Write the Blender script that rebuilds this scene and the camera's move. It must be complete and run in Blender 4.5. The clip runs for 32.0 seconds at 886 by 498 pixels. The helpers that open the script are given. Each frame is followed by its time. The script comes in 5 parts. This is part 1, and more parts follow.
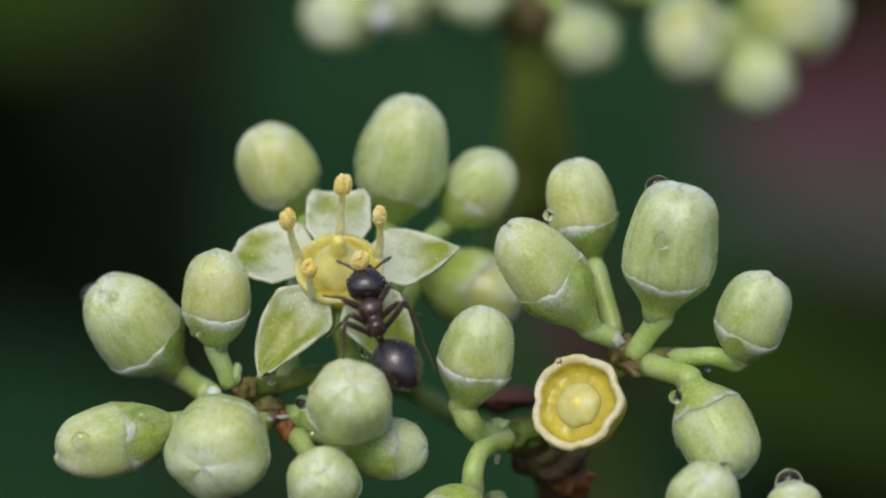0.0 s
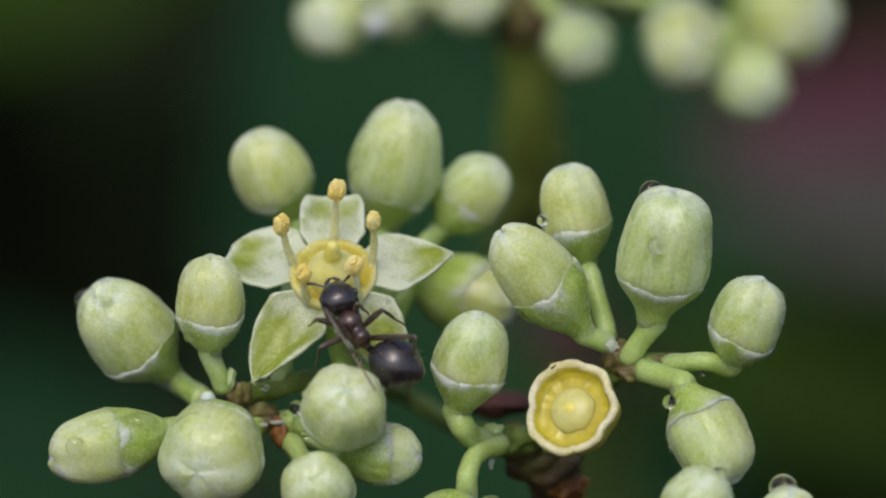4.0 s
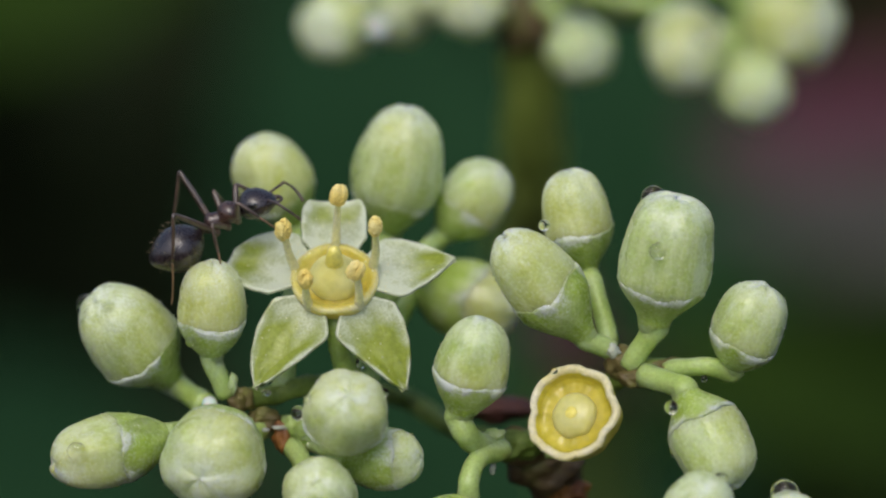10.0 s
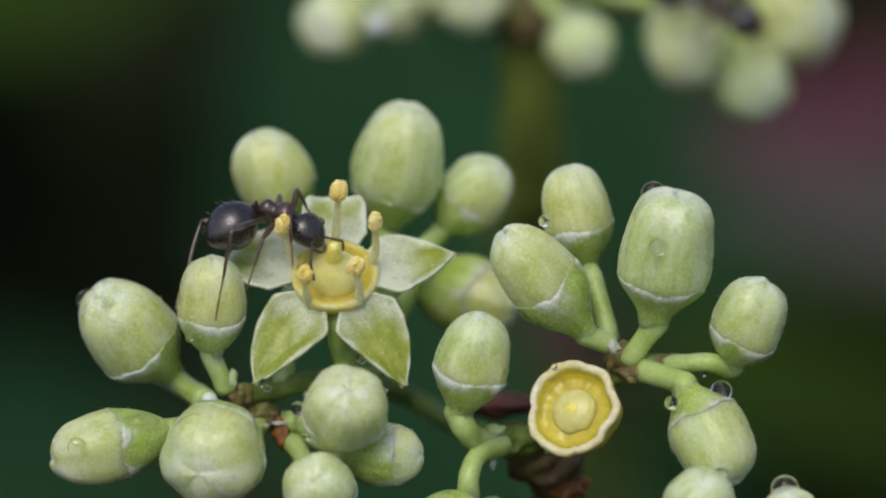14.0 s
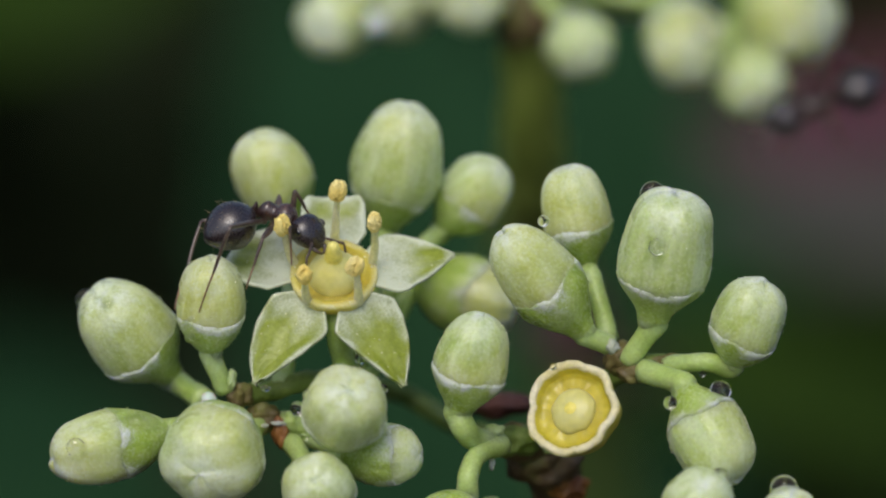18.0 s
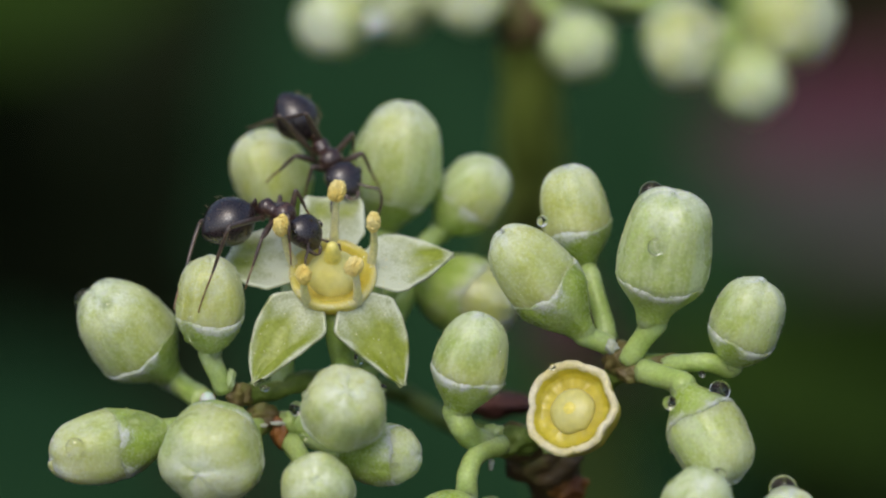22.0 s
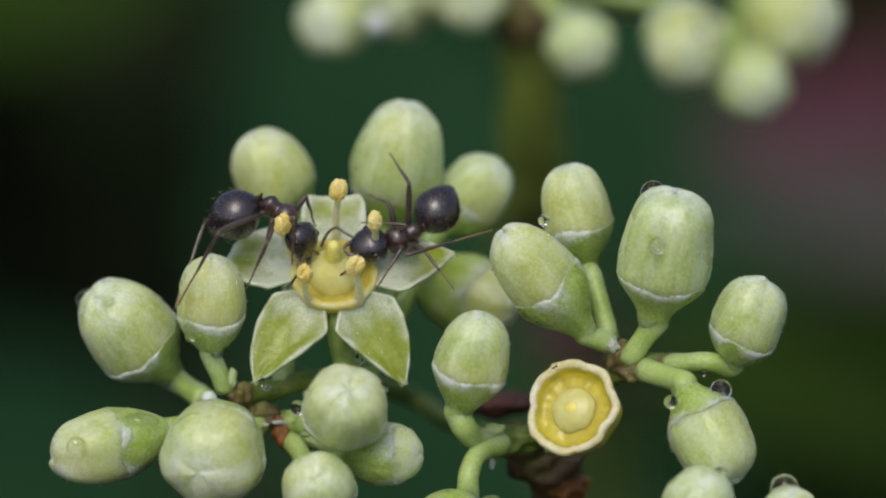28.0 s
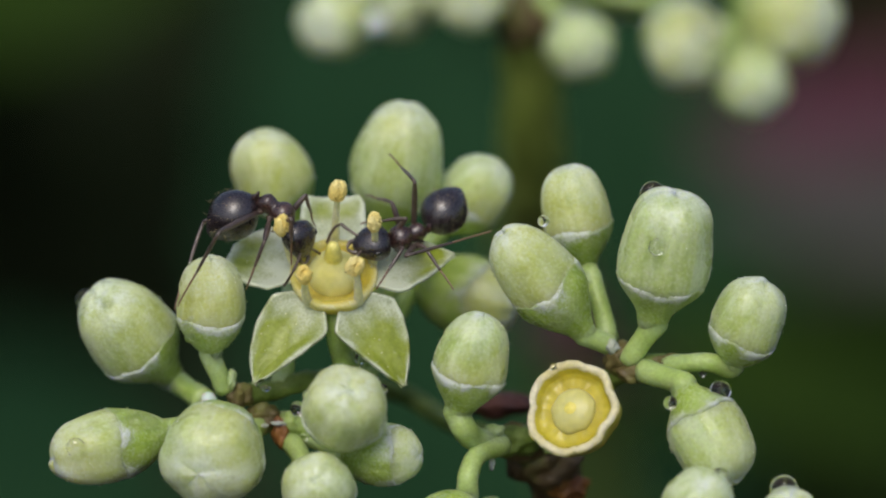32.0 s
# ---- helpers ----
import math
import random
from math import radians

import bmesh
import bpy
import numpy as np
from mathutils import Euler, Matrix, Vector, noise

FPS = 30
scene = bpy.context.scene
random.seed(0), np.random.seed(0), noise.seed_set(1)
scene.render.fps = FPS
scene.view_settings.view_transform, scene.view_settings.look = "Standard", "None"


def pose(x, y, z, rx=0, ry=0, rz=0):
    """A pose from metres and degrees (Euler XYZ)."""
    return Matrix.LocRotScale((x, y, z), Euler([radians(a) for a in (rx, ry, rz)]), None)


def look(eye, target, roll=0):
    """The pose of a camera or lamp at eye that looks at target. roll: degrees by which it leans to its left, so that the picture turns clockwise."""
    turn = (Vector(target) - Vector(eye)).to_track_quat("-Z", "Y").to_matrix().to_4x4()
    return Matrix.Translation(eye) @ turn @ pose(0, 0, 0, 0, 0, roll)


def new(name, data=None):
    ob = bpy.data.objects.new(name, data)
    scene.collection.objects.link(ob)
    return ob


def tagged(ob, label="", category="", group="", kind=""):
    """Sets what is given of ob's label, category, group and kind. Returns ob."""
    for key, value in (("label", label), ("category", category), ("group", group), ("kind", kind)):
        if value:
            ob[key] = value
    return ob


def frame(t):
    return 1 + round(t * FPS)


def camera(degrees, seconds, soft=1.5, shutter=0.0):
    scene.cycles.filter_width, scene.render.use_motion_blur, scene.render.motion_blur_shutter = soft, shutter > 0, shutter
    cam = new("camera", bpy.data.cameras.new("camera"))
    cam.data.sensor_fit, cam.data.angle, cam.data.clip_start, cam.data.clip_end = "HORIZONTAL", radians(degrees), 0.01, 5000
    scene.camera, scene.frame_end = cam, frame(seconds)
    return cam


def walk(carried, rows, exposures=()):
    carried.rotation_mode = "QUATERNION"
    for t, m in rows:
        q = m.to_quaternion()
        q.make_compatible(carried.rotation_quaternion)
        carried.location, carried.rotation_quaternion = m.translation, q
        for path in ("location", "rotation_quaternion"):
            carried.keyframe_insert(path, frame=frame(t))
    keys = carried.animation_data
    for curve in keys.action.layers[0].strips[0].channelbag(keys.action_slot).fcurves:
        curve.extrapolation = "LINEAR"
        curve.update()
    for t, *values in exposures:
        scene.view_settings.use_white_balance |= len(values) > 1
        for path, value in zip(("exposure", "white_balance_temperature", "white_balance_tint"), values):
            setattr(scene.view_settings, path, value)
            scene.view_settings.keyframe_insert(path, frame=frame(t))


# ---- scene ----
S = 0.001
# The flower head's own frame: x across, y up its face, z towards the open side; written in millimetres.
LEAN = pose(0, 0, 0.5, 70, 0, 0)


def spot(x, y, z):
    return LEAN @ (Vector((x, y, z)) * S)


# ---- camera ----
cam = camera(9.04, 32.0, soft=2.1, shutter=0.5)
cam.data.dof.use_dof = True
cam.data.dof.focus_distance = 0.1598
cam.data.dof.aperture_fstop = 37.0
SWAY = [
    (0, -0.1234, -0.1484), (0.5, -0.0492, -0.1242), (1, 0.0500, 0.0000), (1.5, 0.0492, 0.0242), (2, 0.0242, 0.0000),
    (2.5, 0.0500, 0.0242), (3, 0.0742, 0.0242), (3.5, 0.0500, 0.0000), (5.5, 0.0492, 0.0484), (6, -0.0242, 0.0742),
    (6.5, -0.0492, 0.0484), (7, -0.0484, 0.0484), (7.5, 0.0500, 0.0492), (8, 0.0242, 0.0742), (8.5, -0.0000, 0.0742),
    (9, -0.0371, 0.1468), (9.5, 0.0371, 0.0250), (10, -0.0000, 0.1476), (10.5, 0.1484, 0.1847), (11, 0.1242, 0.1355),
    (11.5, -0.0742, 0.0621), (12, -0.0484, 0.0484), (12.5, 0.0242, 0.0484), (13, -0.0000, 0.0484), (13.5, -0.0242, 0.0242),
    (14, -0.0000, 0.0242), (14.5, -0.0000, 0.0242), (16.5, 0.0250, -0.0121), (17, -0.0000, 0.0000), (17.5, -0.0000, 0.0121),
    (18, 0.0242, 0.0242), (18.5, -0.0121, 0.0242), (19, 0.0121, 0.0242), (19.5, -0.0000, 0.0242), (20, -0.0000, 0.0250),
    (20.5, -0.0000, 0.0242), (21, 0.0250, 0.0371), (21.5, 0.0250, 0.0242), (22, 0.0500, 0.0242), (22.5, 0.0250, 0.0250),
    (23, -0.0000, 0.0484), (23.5, 0.0371, 0.0242), (24, 0.0371, 0.0242), (24.5, 0.0242, 0.0242), (25, 0.0250, 0.0242),
    (25.5, 0.0250, 0.0242), (27.5, 0.0250, 0.0121), (28, 0.0121, 0.0000), (28.5, 0.0242, 0.0242), (29, 0.0258, 0.0242),
    (29.5, 0.0242, 0.0000), (30, 0.0258, 0.0000), (30.5, 0.0250, 0.0242), (31, 0.0734, 0.0242), (31.5, 0.0500, 0.0242),
    (32, 0.0258, 0.0242)
]
walk(cam, [(t, look(spot(0, 0, 160), spot(x, y, 0))) for t, x, y in SWAY],
     exposures=[(0.0, -0.21, 6500, 10), (32.0, -0.21, 6500, 10)])

# ---- daylight: soft, overcast ----
world = bpy.data.worlds.new("overcast_sky")
scene.world = world
world.use_nodes = True
sky = world.node_tree.nodes.new("ShaderNodeTexSky")
sky.sky_type = "NISHITA"
sky.sun_disc = False
sky.sun_elevation, sky.sun_rotation = radians(58), radians(200)
sky.air_density, sky.dust_density, sky.ozone_density = 1.0, 4.0, 1.0
back = world.node_tree.nodes["Background"]
world.node_tree.links.new(sky.outputs[0], back.inputs[0])
back.inputs[1].default_value = 0.15
sun = new("sun", bpy.data.lights.new("sun", "SUN"))
sun.data.energy, sun.data.angle, sun.data.color = 0.85, radians(26), (1.0, 0.99, 0.97)
sun.matrix_world = look((-0.25, -1.3, 2.0), (0, 0, 0.5))


# ---- materials ----
def nodes_of(name):
    m = bpy.data.materials.new(name)
    m.use_nodes = True
    t = m.node_tree
    return m, t, t.nodes["Principled BSDF"]


def node(t, kind, **values):
    n = t.nodes.new(kind)
    for k, v in values.items():
        n.inputs[k].default_value = v
    return n


def ramp(t, source, stops):
    r = t.nodes.new("ShaderNodeValToRGB")
    e = r.color_ramp.elements
    while len(e) < len(stops):
        e.new(0.5)
    for el, (p, c) in zip(e, stops):
        el.position, el.color = p, (*c, 1)
    t.links.new(source, r.inputs[0])
    return r.outputs[0]


def mix(t, fac, a, b, how="MIX"):
    n = t.nodes.new("ShaderNodeMix")
    n.data_type, n.blend_type = "RGBA", how
    for sock, v in ((n.inputs[0], fac), (n.inputs[6], a), (n.inputs[7], b)):
        if isinstance(v, (int, float)):
            sock.default_value = v
        elif isinstance(v, tuple):
            sock.default_value = (*v, 1)
        else:
            t.links.new(v, sock)
    return n.outputs[2]


def noise_of(t, size_mm, detail=3.0, stretch=None, offset=True, place=False):
    """Noise with features of that many millimetres, in the object's own space or by place in the world."""
    mp = t.nodes.new("ShaderNodeMapping")
    if place:
        t.links.new(t.nodes.new("ShaderNodeNewGeometry").outputs["Position"], mp.inputs[0])
        offset = False
    else:
        t.links.new(t.nodes.new("ShaderNodeTexCoord").outputs["Object"], mp.inputs[0])
    if stretch:
        mp.inputs["Scale"].default_value = stretch
    if offset:
        info = t.nodes.new("ShaderNodeObjectInfo")
        mul = t.nodes.new("ShaderNodeMath")
        mul.operation = "MULTIPLY"
        mul.inputs[1].default_value = 0.05
        t.links.new(info.outputs["Random"], mul.inputs[0])
        t.links.new(mul.outputs[0], mp.inputs["Location"])
    n = node(t, "ShaderNodeTexNoise", Scale=1000.0 / size_mm, Detail=detail)
    t.links.new(mp.outputs[0], n.inputs["Vector"])
    return n.outputs[0]


def bump(t, b, height, strength, mm):
    n = node(t, "ShaderNodeBump", Strength=strength, Distance=mm * S)
    t.links.new(height, n.inputs["Height"])
    t.links.new(n.outputs[0], b.inputs["Normal"])
    t.links.new(n.outputs[0], b.inputs["Coat Normal"])


def flesh(name, dark, mid, light, rough=0.40, sss=0.45, streak=None, grain=0.12, depth=0.02, hue=None, bloom=0.0):
    """Plant tissue: two scales of tint, faint cell grain and light that goes a little way in."""
    m, t, b = nodes_of(name)
    broad = noise_of(t, 1.1, 3.0, streak, False, not streak)
    fine = noise_of(t, grain, 4.0, place=True)
    col = ramp(t, broad, [(0.3, dark), (0.52, mid), (0.72, light)])
    speck = ramp(t, fine, [(0.36, (0.70, 0.72, 0.64)), (0.64, (1.16, 1.16, 1.18))])
    col = mix(t, 0.38, col, speck, "MULTIPLY")
    if hue:
        # some buds ripen to yellow
        ripe = ramp(t, noise_of(t, 4.5, 1.0, place=True), [(0.38, (0, 0, 0)), (0.64, (0.50,) * 3)])
        col = mix(t, ripe, col, hue)
    t.links.new(col, b.inputs["Base Color"])
    b.inputs["Roughness"].default_value = rough
    b.inputs["Specular IOR Level"].default_value = 0.4
    b.inputs["Coat Weight"].default_value = 0.22
    b.inputs["Coat Roughness"].default_value = 0.14
    b.inputs["Subsurface Weight"].default_value = sss
    b.inputs["Subsurface Radius"].default_value = (1.0, 1.0, 0.4)
    b.inputs["Subsurface Scale"].default_value = 0.0010
    high = fine
    if bloom:
        # a frosty down of tiny papillae
        b.inputs["Sheen Weight"].default_value = 0.28 if bloom > 0.2 else 0.12
        b.inputs["Sheen Roughness"].default_value = 0.38
        b.inputs["Sheen Tint"].default_value = (0.88, 1.0, 0.78, 1)
        # waxy bloom in soft patches, and long shallow ridges
        patch = ramp(t, noise_of(t, 0.55, 4.0, place=True), [(0.40, (0, 0, 0)), (0.70, (bloom,) * 3)])
        old = b.inputs["Base Color"].links[0].from_socket
        t.links.new(mix(t, patch, old, (0.70, 0.77, 0.60)), b.inputs["Base Color"])
        ridge = noise_of(t, 0.45, 3.0, (2.6, 2.6, 0.25), False)
        old = b.inputs["Base Color"].links[0].from_socket
        vein = ramp(t, ridge, [(0.36, (0.84, 0.88, 0.76)), (0.5, (1.0, 1.0, 1.0)), (0.66, (1.08, 1.06, 1.10))])
        t.links.new(mix(t, 0.42, old, vein, "MULTIPLY"), b.inputs["Base Color"])
        # fine pale papillae
        dots = ramp(t, noise_of(t, 0.10, 2.0, place=True), [(0.50, (0, 0, 0)), (0.66, (0.3,) * 3)])
        old = b.inputs["Base Color"].links[0].from_socket
        t.links.new(mix(t, dots, old, (0.72, 0.78, 0.58)), b.inputs["Base Color"])
        wet = ramp(t, noise_of(t, 0.8, 3.0, place=True), [(0.4, (0.24,) * 3), (0.62, (0.55,) * 3)])
        t.links.new(wet, b.inputs["Roughness"])
        high = mix(t, 0.6, fine, ridge)
    bump(t, b, high, 0.85, depth * (3.0 if bloom else 1.2))
    return m


def times(t, *sockets):
    """The product of grey values."""
    out = sockets[0]
    for other in sockets[1:]:
        n = t.nodes.new("ShaderNodeMath")
        n.operation = "MULTIPLY"
        t.links.new(out, n.inputs[0])
        t.links.new(other, n.inputs[1])
        out = n.outputs[0]
    return out


def edged(m, white, low=0.45, high=1.0, grain=0.35):
    """Pales a tissue towards the margin, by the mesh's own 'margin' value; the frosty edge breaks up into granules and patches."""
    t = m.node_tree
    b = t.nodes["Principled BSDF"]
    old = b.inputs["Base Color"].links[0].from_socket
    at = t.nodes.new("ShaderNodeAttribute")
    at.attribute_name = "margin"
    fine = ramp(t, noise_of(t, 0.065, 2.0, place=True), [(0.34, (grain,) * 3), (0.62, (1.25,) * 3)])
    patch = ramp(t, noise_of(t, 0.38, 3.0, place=True), [(0.34, (grain,) * 3), (0.60, (1.2,) * 3)])
    f = ramp(t, times(t, at.outputs["Fac"], fine, patch), [(low, (0, 0, 0)), (high, (0.92,) * 3)])
    t.links.new(mix(t, f, old, white), b.inputs["Base Color"])
    return m


def lit_through(m, share=0.35):
    """A thin blade that daylight passes."""
    t = m.node_tree
    b = t.nodes["Principled BSDF"]
    glow = t.nodes.new("ShaderNodeBsdfTranslucent")
    t.links.new(b.inputs["Base Color"].links[0].from_socket, glow.inputs["Color"])
    both = t.nodes.new("ShaderNodeMixShader")
    both.inputs[0].default_value = share
    t.links.new(b.outputs[0], both.inputs[1])
    t.links.new(glow.outputs[0], both.inputs[2])
    t.links.new(both.outputs[0], t.nodes["Material Output"].inputs[0])
    return m


BUD = edged(flesh("bud_petal", (0.363, 0.480, 0.110), (0.477, 0.595, 0.207), (0.573, 0.690, 0.390), sss=0.8, streak=(2.6, 2.6, 0.45), hue=(0.611, 0.585, 0.146), bloom=0.30), (0.72, 0.80, 0.64), 0.06, 0.66, 0.5)
CALYX = edged(flesh("calyx_green", (0.288, 0.420, 0.046), (0.381, 0.520, 0.098), (0.456, 0.590, 0.182), sss=0.6, grain=0.09, bloom=0.06), (0.73, 0.81, 0.67), 0.12, 0.75, 0.4)
RIM = edged(flesh("calyx_rim", (0.380, 0.500, 0.108), (0.456, 0.580, 0.180), (0.522, 0.640, 0.288), rough=0.45, grain=0.1), (0.74, 0.81, 0.67), 0.15, 0.85, 0.4)
STALK = flesh("pedicel_green", (0.360, 0.500, 0.116), (0.432, 0.570, 0.202), (0.504, 0.640, 0.357), sss=0.6, grain=0.1)
STEM = flesh("peduncle", (0.075, 0.12, 0.015), (0.14, 0.205, 0.032), (0.22, 0.29, 0.06), sss=0.2, rough=0.55, depth=0.05)
STEM_BROWN = flesh("woody_stalk", (0.055, 0.032, 0.014), (0.12, 0.080, 0.030), (0.17, 0.18, 0.050), sss=0.05, rough=0.6, depth=0.06)
STEM_REAR = flesh("olive_stalk", (0.27, 0.35, 0.06), (0.36, 0.46, 0.08), (0.44, 0.52, 0.12), sss=0.1, rough=0.55, depth=0.05)
NODE = flesh("node_brown", (0.08, 0.045, 0.018), (0.16, 0.135, 0.04), (0.25, 0.30, 0.07), sss=0.05, rough=0.6, depth=0.08, grain=0.25)
SCAR = flesh("orange_scar", (0.15, 0.05, 0.02), (0.34, 0.15, 0.03), (0.52, 0.30, 0.08), sss=0.05, rough=0.6, depth=0.06, grain=0.2)
RUSSET = flesh("russet_bract", (0.05, 0.018, 0.014), (0.10, 0.035, 0.028), (0.14, 0.06, 0.04), sss=0.05, rough=0.6, depth=0.06)
PETAL = lit_through(edged(flesh("open_petal", (0.24, 0.315, 0.02), (0.33, 0.40, 0.04), (0.43, 0.50, 0.10), streak=(1.0, 2.5, 1.0), rough=0.33, sss=0.0), (0.78, 0.84, 0.66), 0.08, 0.80, 0.80), 0.18)
DISC = edged(flesh("nectar_disc", (0.58, 0.46, 0.06), (0.66, 0.55, 0.10), (0.74, 0.66, 0.20), rough=0.30, sss=0.7, grain=0.2), (0.78, 0.74, 0.42), 0.1, 1.0, 0.6)
FLOOR = flesh("nectar_floor", (0.56, 0.46, 0.035), (0.63, 0.54, 0.06), (0.70, 0.62, 0.12), rough=0.25, sss=0.5, grain=0.25)
OVARY = flesh("ovary", (0.68, 0.63, 0.17), (0.75, 0.71, 0.25), (0.80, 0.77, 0.36), rough=0.3, sss=0.6, grain=0.4)
STYLE = flesh("style", (0.90, 0.77, 0.10), (0.93, 0.82, 0.17), (0.95, 0.87, 0.28), rough=0.35, sss=0.1)
CREAM = flesh("cup_cream", (0.76, 0.66, 0.30), (0.83, 0.75, 0.43), (0.88, 0.83, 0.58), rough=0.45, sss=0.4)
FILAMENT = flesh("filament", (0.70, 0.68, 0.32), (0.77, 0.75, 0.42), (0.82, 0.80, 0.54), rough=0.35, sss=0.5)
POLLEN = flesh("anther_yellow", (0.94, 0.72, 0.17), (0.97, 0.80, 0.26), (0.98, 0.88, 0.44), rough=0.7, sss=0.0, grain=0.06, depth=0.02)
GRAIN = flesh("pale_pollen", (0.80, 0.78, 0.40), (0.86, 0.84, 0.52), (0.90, 0.88, 0.62), rough=0.6, sss=0.0)
WHITE_SCALE = flesh("white_scale", (0.42, 0.46, 0.36), (0.54, 0.58, 0.48), (0.66, 0.69, 0.62), rough=0.4)


def chitin(name, dark, light, rough, grain=0.05):
    m, t, b = nodes_of(name)
    col = ramp(t, noise_of(t, 0.35, 3.0), [(0.35, dark), (0.7, light)])
    t.links.new(col, b.inputs["Base Color"])
    fine = noise_of(t, grain, 3.0)
    r = ramp(t, fine, [(0.3, (rough - 0.1,) * 3), (0.7, (rough + 0.14,) * 3)])
    t.links.new(r, b.inputs["Roughness"])
    b.inputs["Specular IOR Level"].default_value = 0.95
    b.inputs["Coat Weight"].default_value = 0.25
    b.inputs["Coat Roughness"].default_value = 0.22
    b.inputs["Sheen Weight"].default_value = 0.03
    b.inputs["Sheen Roughness"].default_value = 0.4
    bump(t, b, fine, 0.35, 0.012)
    return m


SHELL = chitin("ant_black_brown", (0.012, 0.008, 0.010), (0.028, 0.017, 0.020), 0.28)
THORAX = chitin("ant_dark_brown", (0.028, 0.012, 0.009), (0.075, 0.034, 0.024), 0.30)
LIMB = chitin("ant_leg_brown", (0.040, 0.024, 0.018), (0.125, 0.082, 0.058), 0.34)
TARSUS = chitin("ant_foot_tan", (0.12, 0.06, 0.025), (0.24, 0.13, 0.06), 0.5)
EYE = chitin("ant_eye", (0.006, 0.006, 0.007), (0.012, 0.011, 0.012), 0.2)
HAIR = chitin("ant_bristle", (0.25, 0.17, 0.08), (0.4, 0.3, 0.15), 0.5)

WATER, wt, wb = nodes_of("water")
wb.inputs["Base Color"].default_value = (1, 1, 1, 1)
wb.inputs["Roughness"].default_value = 0.0
wb.inputs["IOR"].default_value = 1.33
wb.inputs["Transmission Weight"].default_value = 1.0


# Water drops whose bright sky reflection is put into a pale opaque colour.
PALE_DROP, mt, mb = nodes_of("water_sky_pale")
mb.inputs["Base Color"].default_value = (0.66, 0.74, 0.70, 1)
mb.inputs["Roughness"].default_value = 0.12
mb.inputs["Subsurface Weight"].default_value = 0.6
mb.inputs["Subsurface Scale"].default_value = 0.0003


def foliage(name, dark, light, rough=0.8):
    m, t, b = nodes_of(name)
    col = ramp(t, noise_of(t, 14.0, 4.0), [(0.3, dark), (0.7, light)])
    t.links.new(col, b.inputs["Base Color"])
    b.inputs["Roughness"].default_value = rough
    b.inputs["Specular IOR Level"].default_value = 0.06
    bump(t, b, noise_of(t, 3.0, 3.0), 0.3, 0.4)
    return m


# Green and olive backdrop leaves: the shade they hang in is in the colour.
LEAF = foliage("leaf_shade_green", (0.010, 0.036, 0.0135), (0.017, 0.054, 0.0215))
LEAF_OLIVE = foliage("leaf_shade_olive", (0.020, 0.045, 0.006), (0.035, 0.070, 0.010))
LEAF_RED = foliage("leaf_mauve", (0.085, 0.028, 0.047), (0.130, 0.050, 0.075))
LEAF_BROWN = foliage("leaf_dark_brown", (0.026, 0.020, 0.010), (0.045, 0.036, 0.018))
LEAF_GREY = foliage("leaf_grey_green", (0.060, 0.060, 0.054), (0.095, 0.092, 0.084))
# The deep shade at the back is put into this near-black hedge colour.
HEDGE_SHADE = foliage("hedge_leaves", (0.013, 0.019, 0.009), (0.024, 0.036, 0.016), 0.7)
# Soil colour lowered to carry the ground's deep shade.
SOIL_SHADE = foliage("soil_shade_brown", (0.008, 0.007, 0.005), (0.020, 0.016, 0.011), 0.9)
BARK = foliage("cane_bark", (0.05, 0.045, 0.02), (0.10, 0.09, 0.04), 0.8)


# ---- mesh helpers (millimetres in, metres out) ----
def part(name, bm, material, parent, label="", m=None):
    for v in bm.verts:
        v.co *= S
    bmesh.ops.recalc_face_normals(bm, faces=bm.faces)
    me = bpy.data.meshes.new(name)
    bm.to_mesh(me)
    bm.free()
    me.materials.append(material)
    for p in me.polygons:
        p.use_smooth = True
    ob = new(name, me)
    ob.parent = parent
    if m is not None:
        ob.matrix_basis = m
    if label:
        tagged(ob, label)
    return ob


def thing(name, m, label, category, group="", kind=""):
    ob = new(name)
    ob.empty_display_size = 0.001
    ob.matrix_basis = LEAN @ m
    return tagged(ob, label, category, group, kind)


def mm(m):
    """A matrix in millimetres as one in metres."""
    m = m.copy()
    m.translation = m.translation * S
    return m


def frame_of(origin, z, x=(1, 0, 0)):
    z = Vector(z).normalized()
    x = Vector(x)
    if abs(x.normalized().dot(z)) > 0.95:
        x = Vector((0, 1, 0))
    y = z.cross(x).normalized()
    x = y.cross(z)
    m = Matrix((x, y, z)).transposed().to_4x4()
    m.translation = Vector(origin)
    return m


def spline(pts, n):
    """Points along a smooth line through pts."""
    pts = [Vector(p) for p in pts]
    ext = [2 * pts[0] - pts[1]] + pts + [2 * pts[-1] - pts[-2]]
    out = []
    for i in range(1, len(ext) - 2):
        a, b, c, d = ext[i - 1:i + 3]
        for k in range(n):
            u = k / n
            out.append(0.5 * (2 * b + (c - a) * u + (2 * a - 5 * b + 4 * c - d) * u * u + (3 * b - a - 3 * c + d) * u ** 3))
    return out + [pts[-1]]


